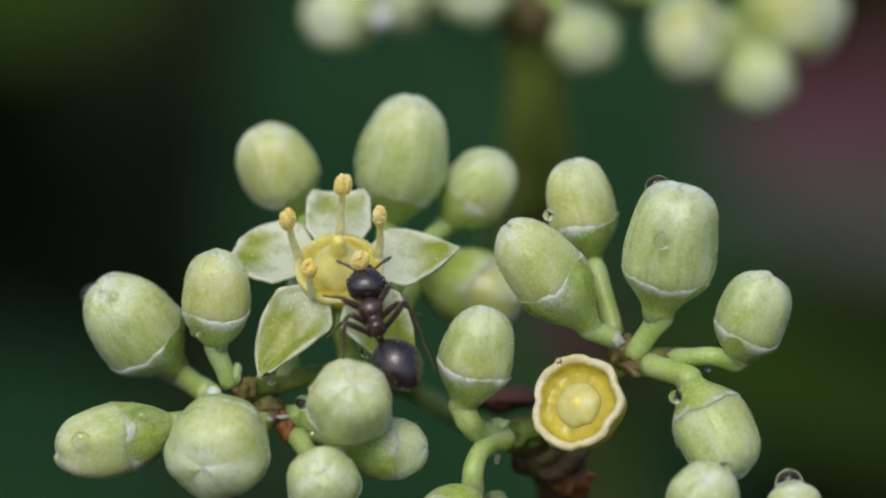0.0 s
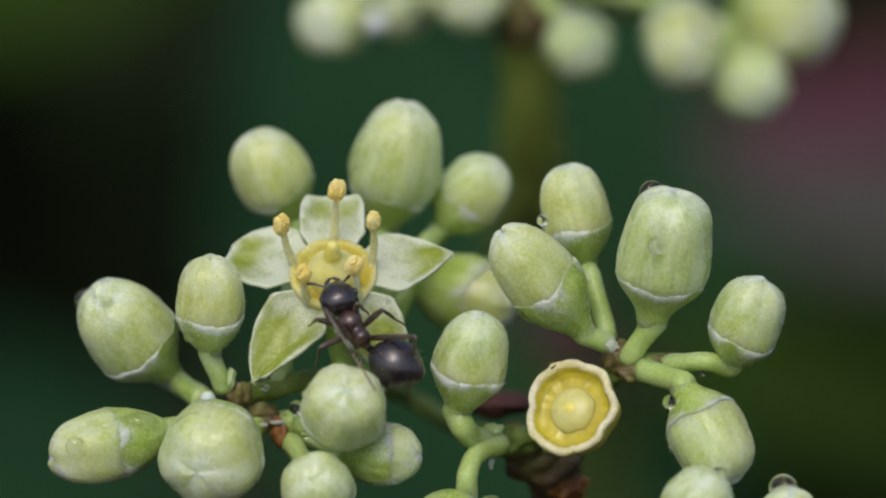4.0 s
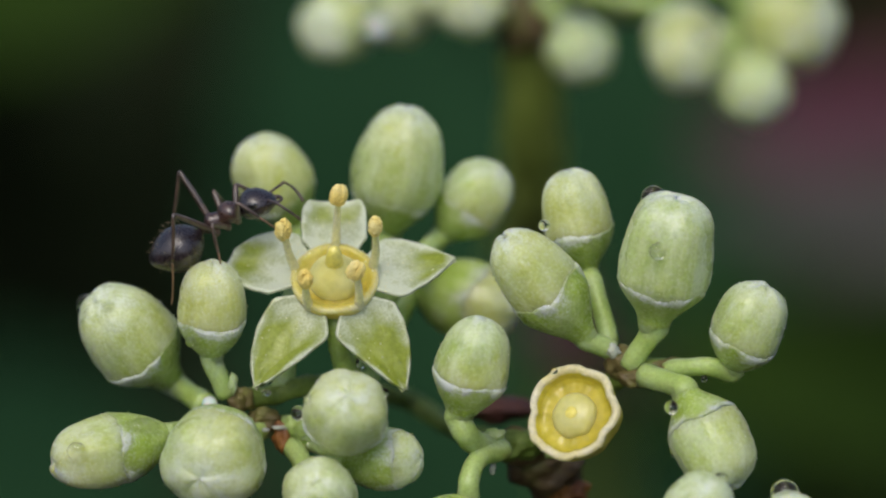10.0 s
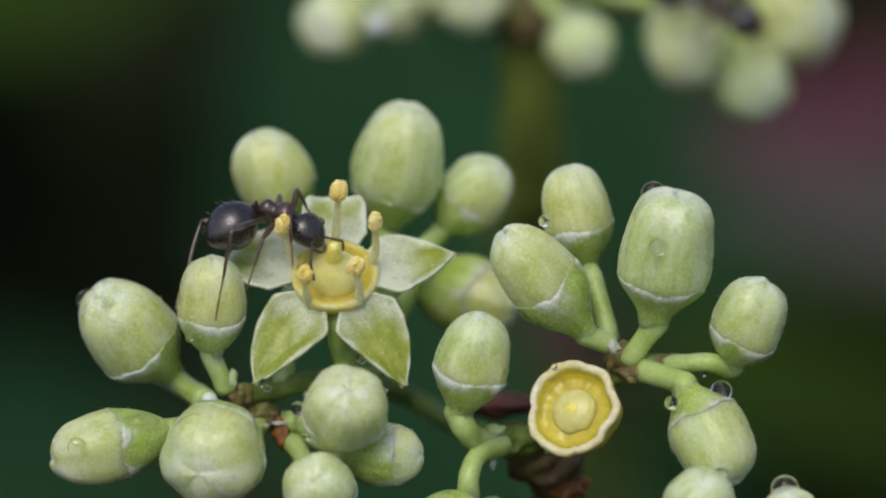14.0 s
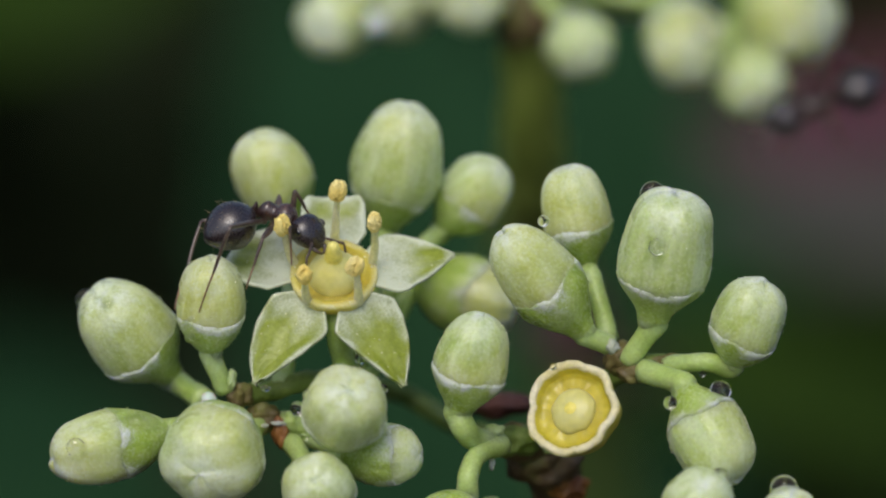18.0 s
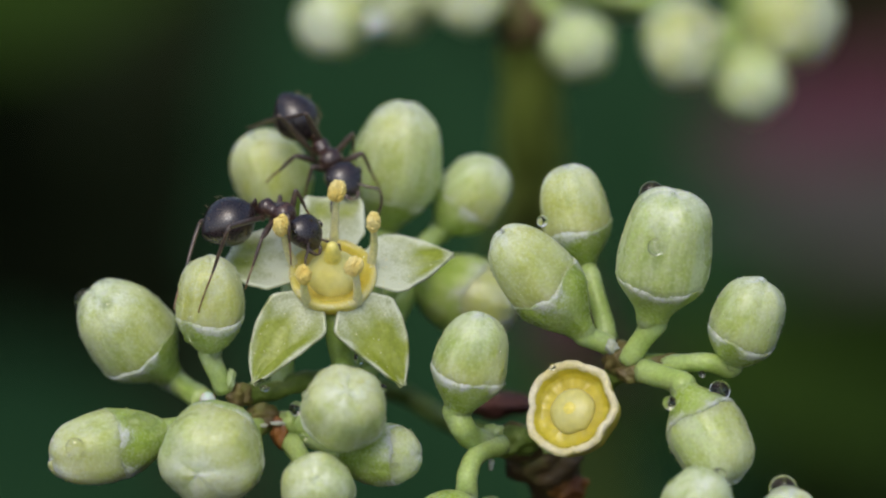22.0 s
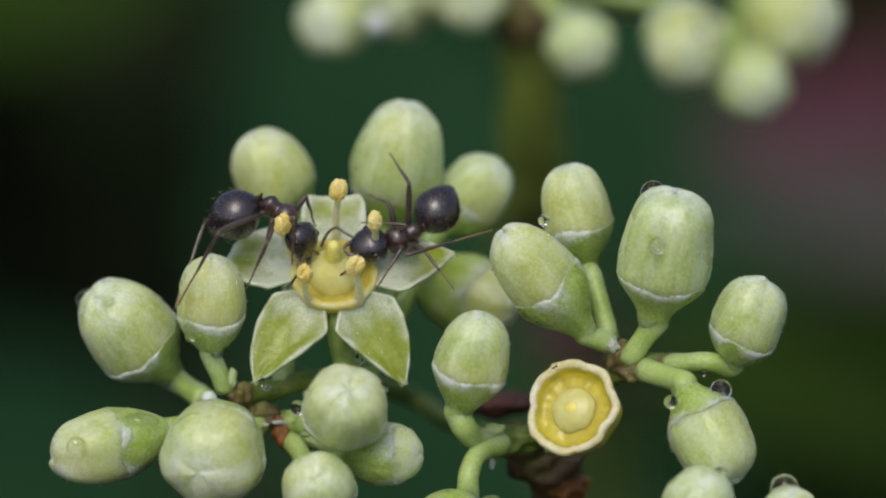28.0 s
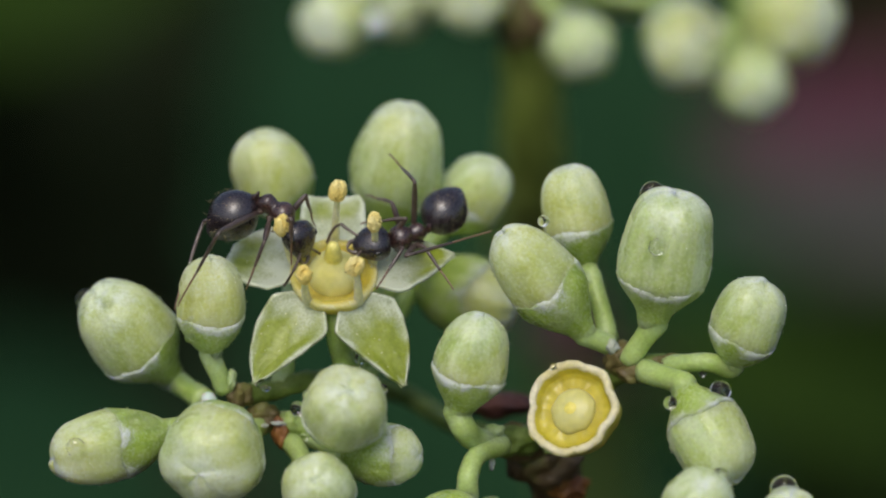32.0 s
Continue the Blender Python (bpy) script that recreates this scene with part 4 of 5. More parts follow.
            foot = spline([(tib - 0.02, 0, 0), (tib + (t - tib) * 0.4, 0, 0.035), (tib + (t - tib) * 0.8, 0, 0.03), (t, 0, 0)], 4)
            legs[kind, s] = (upper, shin)
            bm2 = bmesh.new()
            tube(bm2, foot, lambda u: 0.030 - 0.010 * u + 0.006 * (math.sin(u * 28) > 0.6), 8)
            # the foot is one piece with its lower leg
            add = bpy.data.meshes.new("tarsus")
            for v in bm2.verts:
                v.co *= S
            bm2.to_mesh(add)
            bm2.free()
            both = bmesh.new()
            both.from_mesh(shin.data)
            n = len(both.faces)
            both.from_mesh(add)
            both.faces.ensure_lookup_table()
            for face in both.faces[n:]:
                face.material_index = 1
            for face in both.faces:
                face.smooth = True
            both.to_mesh(shin.data)
            both.free()
            bpy.data.meshes.remove(add)
            shin.data.materials.append(TARSUS)
    return {"body": ob, "head": head, "gaster": gaster, "legs": legs, "antennae": antennae}


def axes(x, up):
    """Turn whose x goes along x and whose z leans to up."""
    x = Vector(x).normalized()
    y = Vector(up).cross(x).normalized()
    return Matrix((x, y, x.cross(y))).transposed().to_4x4()


def sample(rows, t):
    """Head, thorax, gaster and upward way at t, eased between the rows."""
    if t <= rows[0][0]:
        return [Vector(v) for v in rows[0][1:]]
    for a, b in zip(rows, rows[1:]):
        if t <= b[0]:
            u = (t - a[0]) / (b[0] - a[0])
            return [Vector(p).lerp(Vector(q), u) for p, q in zip(a[1:], b[1:])]
    return [Vector(v) for v in rows[-1][1:]]


def thinned(rows):
    """Leaves out rows between which nothing moves."""
    out = [rows[0]]
    for i in range(1, len(rows) - 1):
        if any(max(abs(p - q) for r, s in zip(rows[i][1], o[1]) for p, q in zip(r, s)) > 2e-5 for o in (rows[i - 1], rows[i + 1])):
            out.append(rows[i])
    return out + [rows[-1]]


def drive(who, rows, stance=()):
    """Carries an ant along its rows; its feet hold the ground until the body has passed, then step. stance: leg, from, to, place of the foot, place of the knee."""
    feet, tracks = {}, {}
    step = 0.1
    rng = random.Random(len(rows))
    for i in range(321):
        t = i * step
        now = [sum((sample(rows, max(0, t + d))[k] for d in (-0.08, 0, 0.08)), Vector()) / 3 for k in range(4)]
        H, T, G, up = now
        fwd = (H - T).normalized() * 1.4 + (T - G).normalized() * 0.7
        body = axes(fwd, up)
        body.translation = T
        tracks.setdefault("body", []).append((t, LEAN @ mm(body)))
        inv = body.inverted()
        h = axes((inv @ H) - NECK - Vector((0, 0, 0.02)), (0, 0, 1))
        h.translation = NECK
        tracks.setdefault("head", []).append((t, mm(h)))
        g = axes(WAIST - (inv @ G), (0, 0, 1))
        g.translation = WAIST
        tracks.setdefault("gaster", []).append((t, mm(g)))
        ahead = sample(rows, t + 0.15)[1] - sample(rows, t - 0.05)[1]
        busy = 0
        for n, (key, pair) in enumerate(who["legs"].items()):
            kind, s = key
            home = body @ Vector((HOME[kind][0], s * HOME[kind][1], HOME[kind][2]))
            fixed = [(place, bend) for leg, a, b, place, bend in stance if leg == key and a <= t <= b]
            if key not in feet:
                feet[key] = Vector(fixed[0][0]) if fixed else home + Vector((rng.uniform(-.2, .2), rng.uniform(-.2, .2), 0))
            if fixed:
                feet[key] = feet[key].lerp(Vector(fixed[0][0]), 0.6)
            else:
                far = (feet[key] - home).length
                if far > 1.3 or (far > 0.6 and busy < 3 and (i + n) % 2 == 0):
                    feet[key] = home + ahead * 0.7
                    busy += 1
            hip = Vector((HIPS[kind][0], s * HIPS[kind][1], HIPS[kind][2]))
            foot = inv @ feet[key]
            a, b = REACH[kind]
            way = foot - hip
            d = min(max(way.length, abs(a - b) + 0.1), a + b - 0.03)
            way.normalize()
            pole = Vector((0, s * 0.35, 1.0))
            if fixed and fixed[0][1]:
                pole = (inv @ Vector(fixed[0][1])) - hip
            pole = (pole - way * pole.dot(way)).normalized()
            along = (a * a - b * b + d * d) / (2 * d)
            knee = hip + way * along + pole * math.sqrt(max(a * a - along * along, 0))
            upper = axes(knee - hip, pole)
            upper.translation = hip
            end = hip + way * d
            lower = upper.inverted()
            shin = axes(lower.to_3x3() @ (end - knee), (0, 0, 1) if abs((lower.to_3x3() @ (end - knee).normalized()).z) < 0.9 else (1, 0, 0))
            shin.translation = Vector((a, 0, 0))
            tracks.setdefault(key, []).append((t, mm(upper)))
            tracks.setdefault((key, "shin"), []).append((t, mm(shin)))
        for s, ob in zip((1, -1), who["antennae"]):
            w = 10 * noise.noise(Vector((t * 0.9, s * 5, len(rows)))) if i % 3 == 0 else None
            if w is not None or i == 320:
                tracks.setdefault(("antenna", s), []).append((t, mm(Matrix.Translation((0.84, s * 0.18, 0.10)) @ pose(0, 0, 0, 0, 28 + (w or 0), s * (w or 0) * 1.5))))
    walk(who["body"], thinned(tracks["body"]))
    walk(who["head"], thinned(tracks["head"]))
    walk(who["gaster"], thinned(tracks["gaster"]))
    for key, (upper, shin) in who["legs"].items():
        walk(upper, thinned(tracks[key]))
        walk(shin, thinned(tracks[key, "shin"]))
    for s, ob in zip((1, -1), who["antennae"]):
        walk(ob, tracks["antenna", s])


first_ant = ant("dark brown ant feeding on the open flower", 1, 0.99)
second_ant = ant("dark brown ant climbing over the buds", 2, 0.92)
third_ant = ant("dark brown ant on the blurred buds behind", 3)


def motions():
    # the shaken bud lets a drop roll round to its upper side
    walk(rolling_drop, [(t, LEAN @ mm(pose(*p))) for t, p in ROLL])
    drive(first_ant, [
        (0, (-2.337, -1.271, 0.900), (-2.123, -2.132, 1.300), (-1.543, -3.244, 1.700), (0, 0.4, 0.9)),
        (0.4, (-1.767, -1.157, 0.700), (-1.617, -2.050, 1.200), (-1.261, -3.322, 1.600), (0, 0.4, 0.9)),
        (0.8, (-1.083, -1.255, 0.600), (-0.839, -2.132, 1.100), (-0.917, -3.390, 1.500), (0, 0.4, 0.9)),
        (1.2, (-1.172, -1.228, 0.600), (-0.864, -2.105, 1.100), (-0.894, -3.331, 1.500), (0, 0.4, 0.9)),
        (1.6, (-1.450, -1.330, 0.700), (-1.078, -2.288, 1.100), (-0.580, -3.643, 1.400), (0, 0.4, 0.9)),
        (2, (-1.758, -1.429, 0.800), (-1.146, -2.259, 1.100), (-0.360, -3.774, 1.400), (0, 0.4, 0.9)),
        (2.4, (-2.410, -1.585, 0.900), (-1.701, -2.287, 1.200), (-0.531, -3.563, 1.400), (0, 0.4, 0.9)),
        (2.8, (-2.647, -1.532, 0.900), (-2.208, -2.328, 1.300), (-1.022, -3.394, 1.600), (0, 0.4, 0.9)),
        (3.2, (-2.936, -1.478, 0.900), (-2.400, -2.338, 1.300), (-1.246, -3.244, 1.600), (0, 0.4, 0.9)),
        (5.5, (-2.871, -1.300, 0.900), (-2.432, -2.240, 1.300), (-1.357, -3.147, 1.600), (0, 0.4, 0.9)),
        (6, (-2.960, -1.354, 0.900), (-2.536, -2.231, 1.300), (-1.398, -3.105, 1.600), (0, 0.4, 0.9)),
        (6.5, (-3.017, -1.412, 0.900), (-2.561, -2.288, 1.300), (-1.390, -3.147, 1.600), (0, 0.4, 0.9)),
        (7, (-3.225, -1.364, 0.900), (-2.641, -2.304, 1.300), (-1.422, -3.147, 1.600), (0, 0.4, 0.9)),
        (7.2, (-3.843, -1.540, 0.900), (-3.148, -2.338, 1.200), (-1.751, -2.988, 1.500), (0, 0.4, 0.9)),
        (7.4, (-4.302, -1.909, 0.900), (-3.557, -2.465, 1.200), (-1.954, -2.800, 1.300), (0, 0.4, 0.9)),
        (7.6, (-4.351, -1.984, 0.900), (-3.590, -2.492, 1.200), (-1.988, -2.795, 1.300), (0, 0.4, 0.9)),
        (7.8, (-4.971, -2.134, 0.900), (-4.068, -2.484, 1.100), (-2.465, -2.740, 1.100), (0, 0.4, 0.9)),
        (8, (-5.309, -2.320, 0.700), (-4.375, -2.671, 0.800), (-2.832, -2.702, 0.900), (0, 0.4, 0.9)),
        (8.2, (-5.788, -2.434, 0.600), (-4.869, -2.673, 0.700), (-3.295, -2.689, 0.700), (0, 0.4, 0.9)),
        (8.4, (-7.065, -2.841, 0.300), (-6.014, -3.129, 0.400), (-4.437, -3.370, 0.400), (0, 0.4, 0.9)),
        (8.6, (-8.236, -2.880, -0.000), (-7.252, -3.025, 0.000), (-6.251, -3.170, -0.000), (0, 0.4, 0.9)),
        (8.8, (-8.859, -2.095, -0.200), (-7.964, -2.389, -0.400), (-6.504, -2.711, -0.300), (0, 0.4, 0.9)),
        (9, (-8.771, -0.581, -0.400), (-8.123, -1.700, -0.700), (-7.471, -2.946, -0.600), (0, 0.4, 0.9)),
        (9.2, (-8.315, 0.147, -0.600), (-8.455, -0.777, -0.800), (-8.147, -2.220, -0.800), (-0.3, 0.3, 0.9)),
        (9.4, (-7.784, 0.697, -0.600), (-8.393, -0.194, -0.800), (-8.642, -1.686, -0.900), (-0.5, 0.4, 0.75)),
        (9.6, (-6.561, 0.876, -0.600), (-7.580, 0.309, -0.900), (-8.423, -1.037, -0.900), (-0.4, 0.7, 0.55)),
        (9.8, (-5.689, 1.088, -0.700), (-6.946, 0.667, -0.900), (-8.098, -0.420, -0.900), (-0.35, 0.85, 0.45)),
        (10, (-5.221, 1.591, -0.800), (-6.299, 1.074, -1.000), (-7.691, 0.294, -0.900), (-0.3, 0.9, 0.4)),
        (10.3, (-5.005, 1.355, -0.900), (-6.128, 1.161, -1.000), (-7.304, 0.252, -0.800), (-0.2, 0.9, 0.4)),
        (10.6, (-4.269, 1.274, -0.300), (-5.349, 1.225, -0.200), (-6.649, 0.659, 0.000), (-0.15, 0.9, 0.45)),
        (11, (-4.078, 1.041, -0.300), (-5.174, 1.137, -0.200), (-6.668, 0.518, 0.000), (-0.15, 0.9, 0.45)),
        (11.5, (-4.016, 0.725, -0.200), (-5.160, 1.194, -0.600), (-6.544, 0.431, -0.450), (-0.15, 0.9, 0.45)),
        (12, (-3.780, 0.372, -0.200), (-4.939, 1.099, -0.600), (-6.292, 0.676, -0.450), (-0.15, 0.9, 0.45)),
        (13, (-3.635, 0.275, -0.200), (-4.761, 1.099, -0.600), (-6.115, 0.676, -0.450), (-0.15, 0.9, 0.45)),
        (14.5, (-3.619, 0.283, -0.200), (-4.794, 1.059, -0.600), (-6.163, 0.668, -0.450), (-0.15, 0.9, 0.45)),
        (17, (-3.619, 0.258, -0.200), (-4.794, 1.035, -0.600), (-6.179, 0.644, -0.450), (-0.15, 0.9, 0.45)),
        (19, (-3.606, 0.299, -0.200), (-4.717, 1.026, -0.600), (-6.167, 0.700, -0.450), (-0.15, 0.9, 0.45)),
        (21, (-3.642, 0.312, -0.200), (-4.736, 1.072, -0.600), (-6.203, 0.745, -0.450), (-0.15, 0.9, 0.45)),
        (23, (-3.732, 0.162, -0.200), (-4.810, 1.115, -0.600), (-6.276, 0.789, -0.450), (-0.15, 0.9, 0.45)),
        (25.5, (-3.755, -0.057, -0.200), (-4.752, 1.124, -0.600), (-6.267, 0.797, -0.450), (-0.15, 0.9, 0.45)),
        (28, (-3.835, -0.275, -0.300), (-4.721, 1.094, -0.200), (-6.201, 0.848, -0.450), (-0.15, 0.9, 0.45)),
        (30, (-3.821, -0.178, -0.300), (-4.740, 1.078, -0.200), (-6.284, 0.896, -0.450), (-0.15, 0.9, 0.45)),
        (32, (-3.851, -0.283, -0.200), (-4.788, 1.167, -0.200), (-6.187, 0.856, -0.450), (-0.15, 0.9, 0.45)),
    ], [
        (('middle', 1), 0.5, 1.8, (-3.700, -3.450, 1.300), None),
        (('front', 1), 0.6, 1.8, (-2.600, -2.150, 0.500), None),
        (('middle', -1), 3, 7.1, (-0.998, -2.238, 0.300), None),
        (('hind', -1), 2.9, 7.3, (-0.901, -4.359, 0.500), None),
        (('hind', 1), 2.9, 7.2, (-1.836, -3.974, 3.000), None),
        (('middle', 1), 3, 7, (-3.577, -3.400, 0.200), None),
        (('front', 1), 3, 6.9, (-3.803, -2.192, 0.200), None),
        (('front', -1), 3, 7, (-2.076, -1.883, 0.400), None),
        (('hind', -1), 10.6, 16, (-6.473, -2.013, 0.320), (-5.957, 0.785, 1.200)),
        (('hind', -1), 16, 24.5, (-6.929, -1.789, 0.200), (-6.021, 0.737, 1.200)),
        (('hind', -1), 24.5, 32, (-7.551, -1.613, -0.000), (-6.069, 0.769, 1.200)),
        (('hind', 1), 10.4, 32, (-7.646, -1.713, -0.300), (-7.055, 1.057, -1.200)),
        (('middle', -1), 11, 32, (-5.592, -1.128, 0.200), None),
        (('front', -1), 11.6, 32, (-4.286, -0.435, 0.200), None),
        (('front', 1), 11.5, 32, (-3.643, 0.667, -1.300), None),
        (('middle', 1), 11, 32, (-5.136, 0.180, -2.200), None),
    ])
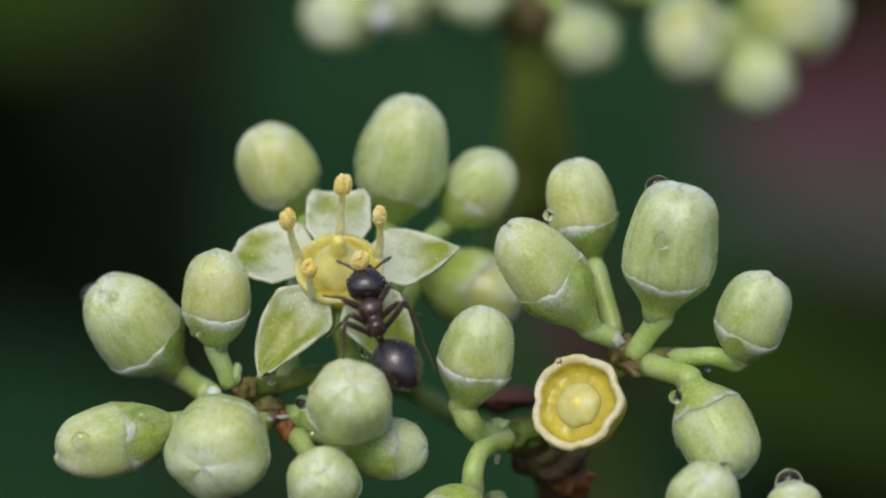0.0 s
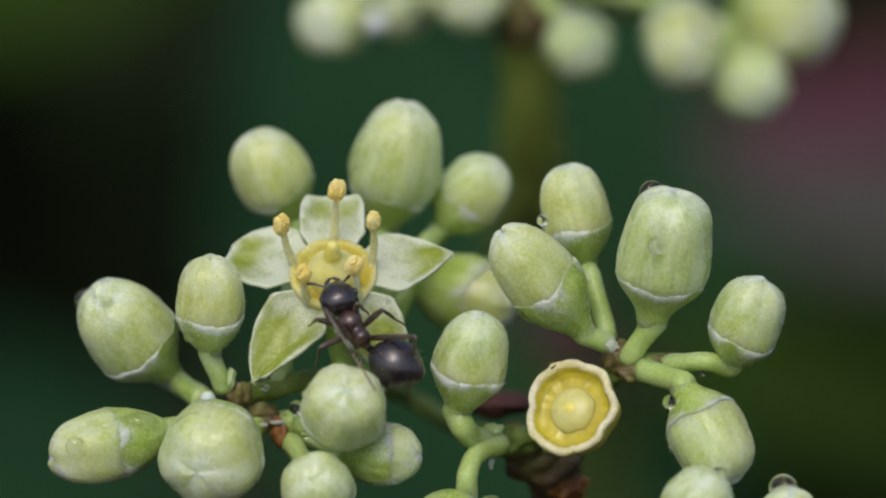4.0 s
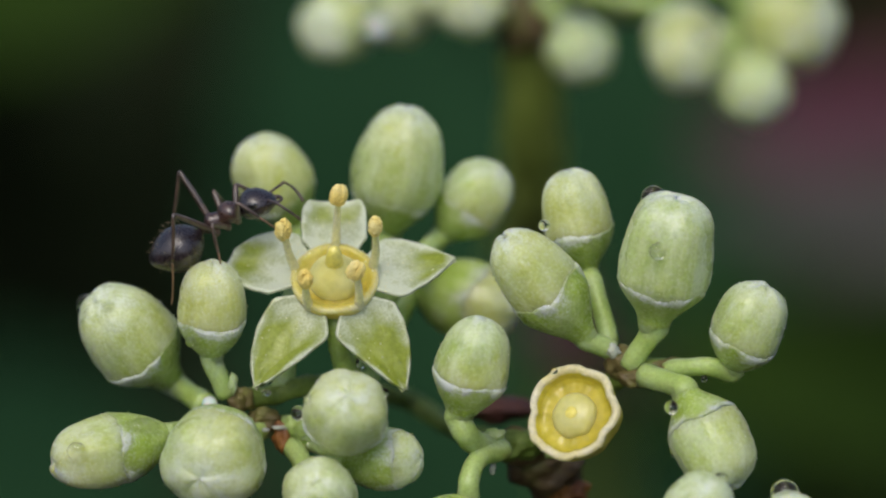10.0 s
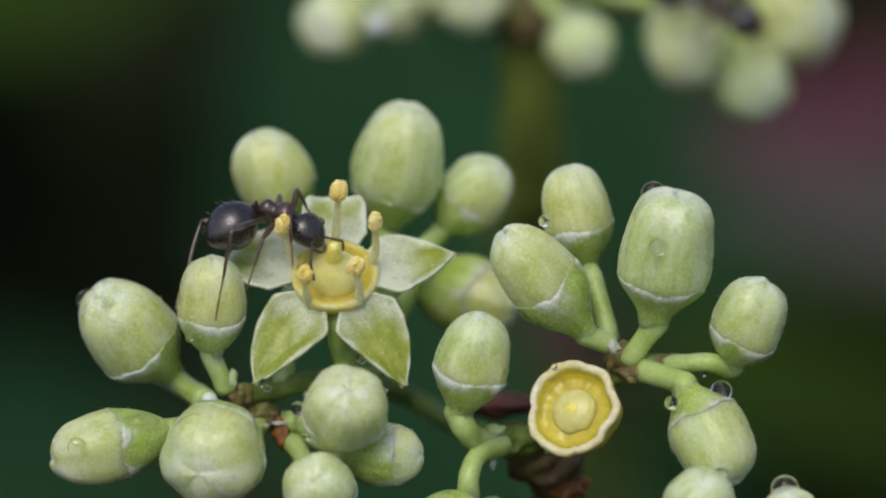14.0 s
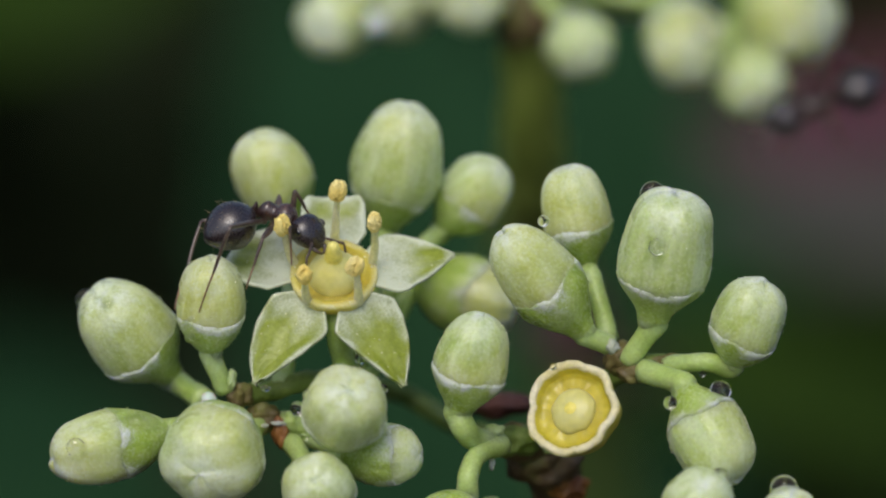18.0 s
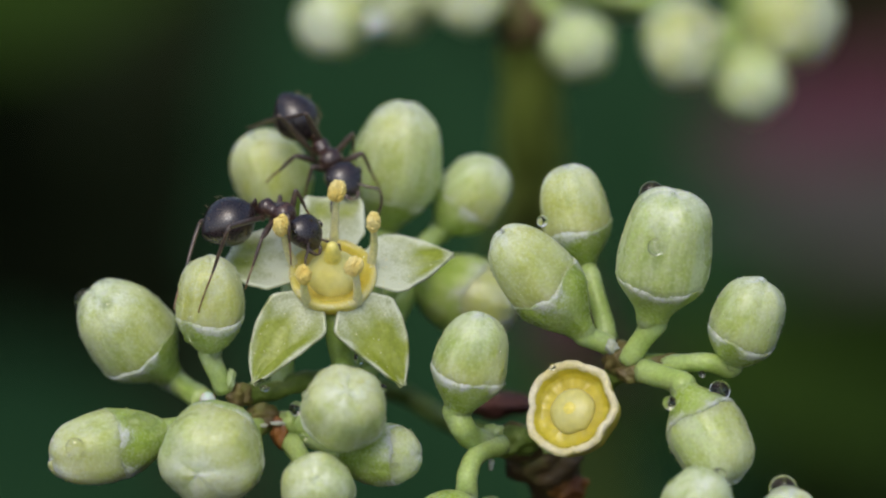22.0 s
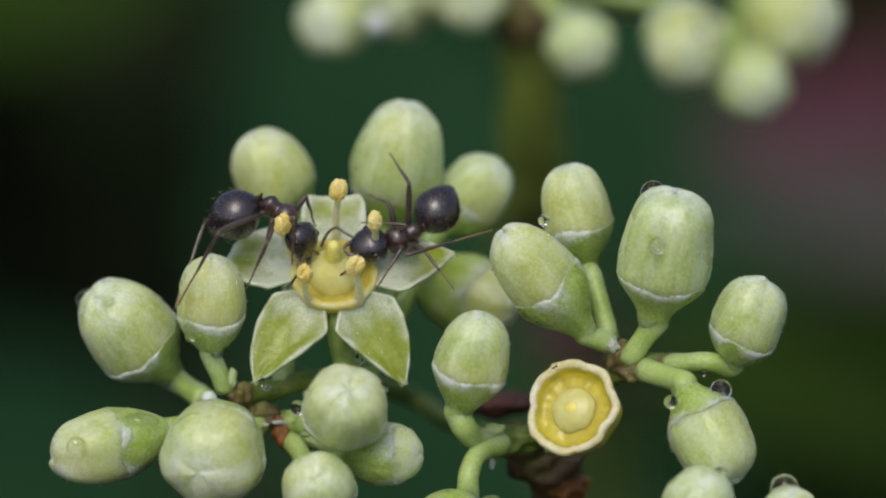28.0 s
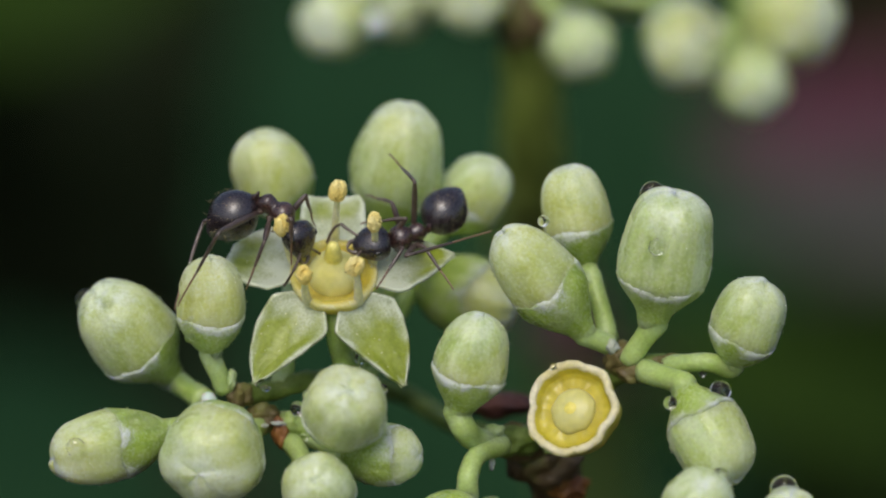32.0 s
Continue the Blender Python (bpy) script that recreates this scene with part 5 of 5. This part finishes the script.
    drive(second_ant, [
        (0, (4.496, 8.728, -16.000), (4.509, 9.999, -16.500), (4.522, 11.634, -17.000), (0, 0.2, 1)),
        (7.6, (4.646, 8.596, -16.000), (4.695, 9.867, -16.500), (4.708, 11.501, -17.000), (0, 0.2, 1)),
        (8, (4.565, 7.722, -15.800), (4.608, 8.801, -16.100), (4.683, 10.446, -16.900), (0, 0.2, 1)),
        (8.4, (3.190, 6.521, -14.500), (3.542, 7.577, -14.500), (4.070, 9.073, -14.500), (0, 0.2, 1)),
        (8.8, (2.809, 5.812, -14.500), (3.073, 6.921, -14.500), (3.601, 8.504, -14.500), (0, 0.2, 1)),
        (9, (2.493, 5.809, -14.500), (2.669, 6.900, -14.500), (3.144, 8.448, -14.500), (0, 0.2, 1)),
        (9.4, (3.094, 7.522, -18.000), (3.268, 8.584, -17.700), (3.616, 10.079, -17.200), (0, 0.2, 1)),
        (10, (4.556, 9.080, -16.500), (4.034, 9.998, -17.000), (3.592, 11.617, -17.200), (0, 0.2, 1)),
        (10.8, (5.967, 7.954, -17.000), (5.878, 9.114, -17.000), (5.795, 10.732, -17.200), (0, 0.2, 1)),
        (11.2, (5.601, 7.417, -17.000), (5.690, 8.524, -17.000), (5.786, 10.142, -17.200), (0, 0.2, 1)),
        (12, (4.961, 7.069, -15.700), (5.209, 8.213, -16.300), (5.593, 9.899, -17.200), (0, 0.2, 1)),
        (12.4, (4.405, 6.768, -15.700), (4.640, 7.875, -15.900), (5.205, 9.531, -17.000), (0, 0.2, 1)),
        (12.8, (6.044, 6.997, -17.000), (5.909, 8.089, -16.700), (5.836, 9.721, -17.200), (0, 0.2, 1)),
        (13.2, (5.808, 7.468, -17.000), (5.772, 8.628, -17.000), (5.779, 10.246, -17.200), (0, 0.2, 1)),
        (13.6, (6.322, 7.528, -16.700), (5.797, 8.612, -17.000), (5.625, 10.230, -17.200), (0, 0.2, 1)),
        (14, (9.718, 7.199, -16.500), (8.660, 7.617, -16.700), (7.068, 8.255, -17.000), (0, 0.2, 1)),
        (14.3, (10.252, 7.075, -16.500), (9.194, 7.617, -16.700), (7.693, 8.255, -17.000), (0, 0.2, 1)),
        (14.5, (12.387, 5.206, -16.500), (11.587, 6.007, -16.500), (10.531, 6.994, -16.700), (0, 0.2, 1)),
        (15, (14.708, 4.306, -16.500), (13.818, 4.484, -16.500), (12.408, 4.845, -16.700), (0, 0.2, 1)),
        (15.5, (17.207, 5.186, -16.500), (16.139, 5.008, -16.500), (14.553, 4.835, -16.700), (0, 0.2, 1)),
        (16.5, (19.000, 6.056, -16.500), (17.932, 5.878, -16.500), (16.349, 5.706, -16.700), (0, 0.2, 1)),
        (17.2, (17.193, 5.185, -16.500), (18.261, 5.541, -16.500), (19.885, 6.081, -16.700), (0, 0.3, 1)),
        (17.6, (14.529, 4.839, -16.500), (15.596, 5.017, -16.500), (17.218, 5.379, -16.700), (0, 0.3, 1)),
        (18, (11.021, 4.239, -17.000), (11.914, 4.596, -17.000), (13.178, 5.227, -17.200), (0, 0.5, 0.9)),
        (18.3, (7.208, 3.860, -16.000), (8.362, 3.683, -16.000), (10.059, 3.420, -16.200), (0, 0.7, 0.7)),
        (18.6, (4.003, 5.369, -16.000), (5.157, 5.014, -16.000), (7.028, 4.398, -16.200), (0, 0.7, 0.7)),
        (19, (-0.146, 6.891, -15.000), (1.090, 6.256, -15.000), (2.946, 5.344, -15.200), (0.3, 0.7, 0.6)),
        (19.2, (-3.725, 7.545, -13.000), (-2.504, 7.632, -13.000), (-0.761, 7.554, -13.200), (0, 0.7, 0.7)),
        (19.5, (-4.976, 4.347, -10.000), (-4.573, 5.374, -10.200), (-4.113, 6.758, -10.600), (0, 0.3, 0.95)),
        (19.6, (-4.500, 3.957, -9.000), (-4.160, 5.078, -9.200), (-4.070, 6.641, -9.700), (0, 0.3, 0.95)),
        (19.7, (-5.058, 4.054, -8.000), (-4.646, 4.852, -8.400), (-4.343, 6.094, -9.200), (0, 0.4, 0.9)),
        (19.8, (-5.241, 4.100, -7.400), (-4.790, 4.714, -7.800), (-4.573, 5.873, -8.700), (0, 0.5, 0.85)),
        (19.9, (-5.442, 4.166, -6.800), (-4.899, 4.723, -7.400), (-4.628, 5.786, -8.500), (0, 0.65, 0.75)),
        (20, (-5.277, 4.485, -6.000), (-5.005, 4.829, -6.900), (-4.683, 5.536, -8.300), (0.1, 0.8, 0.6)),
        (20.1, (-4.908, 4.438, -5.000), (-4.699, 4.704, -6.000), (-4.279, 5.229, -7.500), (0.1, 0.85, 0.5)),
        (20.2, (-4.352, 4.298, -4.200), (-4.398, 4.642, -5.200), (-4.499, 5.084, -6.700), (0.1, 0.9, 0.45)),
        (20.3, (-4.263, 3.836, -3.800), (-4.498, 4.345, -4.500), (-4.852, 4.937, -5.800), (0.1, 0.85, 0.5)),
        (20.4, (-4.258, 3.634, -3.600), (-4.546, 4.217, -4.100), (-5.033, 4.840, -5.200), (0.15, 0.8, 0.6)),
        (20.55, (-4.216, 3.495, -3.500), (-4.504, 4.096, -4.000), (-4.984, 4.712, -4.900), (0.15, 0.75, 0.65)),
        (20.7, (-3.662, 3.393, -3.300), (-3.968, 3.953, -3.800), (-4.479, 4.424, -4.500), (0.2, 0.65, 0.75)),
        (21, (-3.065, 2.602, -3.000), (-3.670, 3.271, -3.600), (-4.456, 4.255, -4.000), (0.2, 0.5, 0.9)),
        (21.4, (-3.711, 2.092, -2.500), (-3.908, 2.809, -3.200), (-4.445, 3.838, -3.600), (0.2, 0.5, 0.9)),
        (21.8, (-3.220, 2.417, -2.500), (-3.678, 3.003, -3.200), (-4.314, 3.902, -3.600), (0.2, 0.5, 0.9)),
        (22.2, (-2.447, 1.711, -2.300), (-3.062, 2.602, -2.800), (-3.956, 3.693, -3.100), (0.2, 0.5, 0.9)),
        (22.5, (-2.282, 1.597, -2.300), (-2.864, 2.504, -2.800), (-3.724, 3.627, -3.100), (0.2, 0.5, 0.9)),
        (23, (-2.275, 1.424, -2.300), (-2.807, 2.462, -2.800), (-3.733, 3.701, -3.100), (0.2, 0.5, 0.9)),
        (24, (-2.237, 1.481, -2.300), (-2.786, 2.471, -2.800), (-3.696, 3.676, -3.100), (0.2, 0.5, 0.9)),
        (24.5, (-2.136, 1.596, -2.300), (-2.717, 2.471, -2.800), (-3.610, 3.495, -3.100), (0.2, 0.5, 0.9)),
        (25, (-2.217, 1.154, -2.300), (-2.568, 2.208, -2.800), (-3.280, 3.511, -3.100), (0.2, 0.5, 0.9)),
        (25.2, (-2.397, 1.350, -2.300), (-2.601, 2.290, -2.800), (-3.001, 3.528, -3.100), (0.2, 0.5, 0.9)),
        (25.5, (-1.824, 1.645, -2.300), (-2.174, 2.536, -2.800), (-2.655, 3.709, -3.100), (0.2, 0.5, 0.9)),
        (26.2, (-1.503, 0.849, -1.200), (-1.510, 1.834, -2.000), (-1.518, 3.156, -2.800), (0.2, 0.5, 0.9)),
        (27, (-1.903, 0.274, -0.700), (-1.260, 0.926, -1.300), (-0.531, 1.994, -2.200), (0.2, 0.5, 0.85)),
        (27.5, (-2.145, 0.028, -0.600), (-1.176, 0.223, -1.000), (-0.252, 1.464, -1.800), (0.2, 0.55, 0.8)),
        (28, (-2.189, 0.099, -0.500), (-1.094, 0.382, -1.000), (-0.069, 1.256, -1.700), (0.2, 0.55, 0.8)),
        (29, (-2.272, 0.269, -0.500), (-1.145, 0.423, -1.000), (-0.104, 1.182, -1.700), (0.2, 0.55, 0.8)),
        (30, (-2.353, 0.196, -0.500), (-1.162, 0.399, -1.000), (-0.072, 1.141, -1.700), (0.2, 0.55, 0.8)),
        (31, (-2.289, 0.188, -0.500), (-1.000, 0.423, -1.000), (0.107, 1.231, -1.700), (0.2, 0.55, 0.8)),
        (32, (-2.353, 0.156, -0.500), (-0.951, 0.423, -1.000), (0.173, 1.296, -1.700), (0.2, 0.55, 0.8)),
    ], [
        (('middle', 1), 27.3, 32, (0.330, -1.150, 0.200), None),
        (('hind', 1), 21.0, 25.0, (-5.350, 3.700, -4.200), (-4.600, 4.500, -1.500)),
        (('front', 1), 27.2, 32, (-1.900, -1.143, 0.300), None),
        (('hind', 1), 27.3, 32, (1.423, 0.534, -0.400), (0.300, -0.300, 3.000)),
        (('hind', -1), 27.3, 32, (-1.541, 2.771, -2.600), None),
        (('middle', -1), 27.2, 32, (-2.227, 1.572, -2.400), None),
        (('front', -1), 27.3, 32, (-2.338, 0.747, -1.000), None),
    ])
    drive(third_ant, [
        (0, (11.342, 9.960, -19.000), (11.883, 10.863, -19.000), (12.807, 12.327, -19.300), (0, 0.2, 1)),
        (24.2, (11.516, 10.153, -19.000), (12.057, 11.056, -19.000), (12.981, 12.521, -19.300), (0, 0.2, 1)),
        (24.8, (10.881, 7.592, -18.200), (11.488, 8.605, -18.700), (12.431, 9.989, -19.300), (0, 0.2, 1)),
        (25, (10.019, 7.556, -18.200), (10.846, 8.325, -18.500), (12.049, 9.521, -19.000), (0, 0.2, 1)),
        (25.2, (9.624, 7.305, -18.200), (10.390, 8.140, -18.400), (11.592, 9.246, -18.900), (0, 0.2, 1)),
        (25.5, (8.741, 7.396, -17.800), (9.660, 8.041, -18.200), (11.128, 8.695, -18.700), (0, 0.2, 1)),
        (26.2, (7.144, 9.384, -18.200), (8.056, 9.040, -18.500), (9.687, 8.870, -18.700), (0, 0.2, 1)),
        (27, (6.605, 10.637, -18.200), (7.156, 11.555, -18.500), (8.065, 12.829, -18.700), (0, 0.2, 1)),
        (32, (6.606, 10.647, -18.200), (7.157, 11.565, -18.500), (8.066, 12.839, -18.700), (0, 0.2, 1)),
    ])


motions()
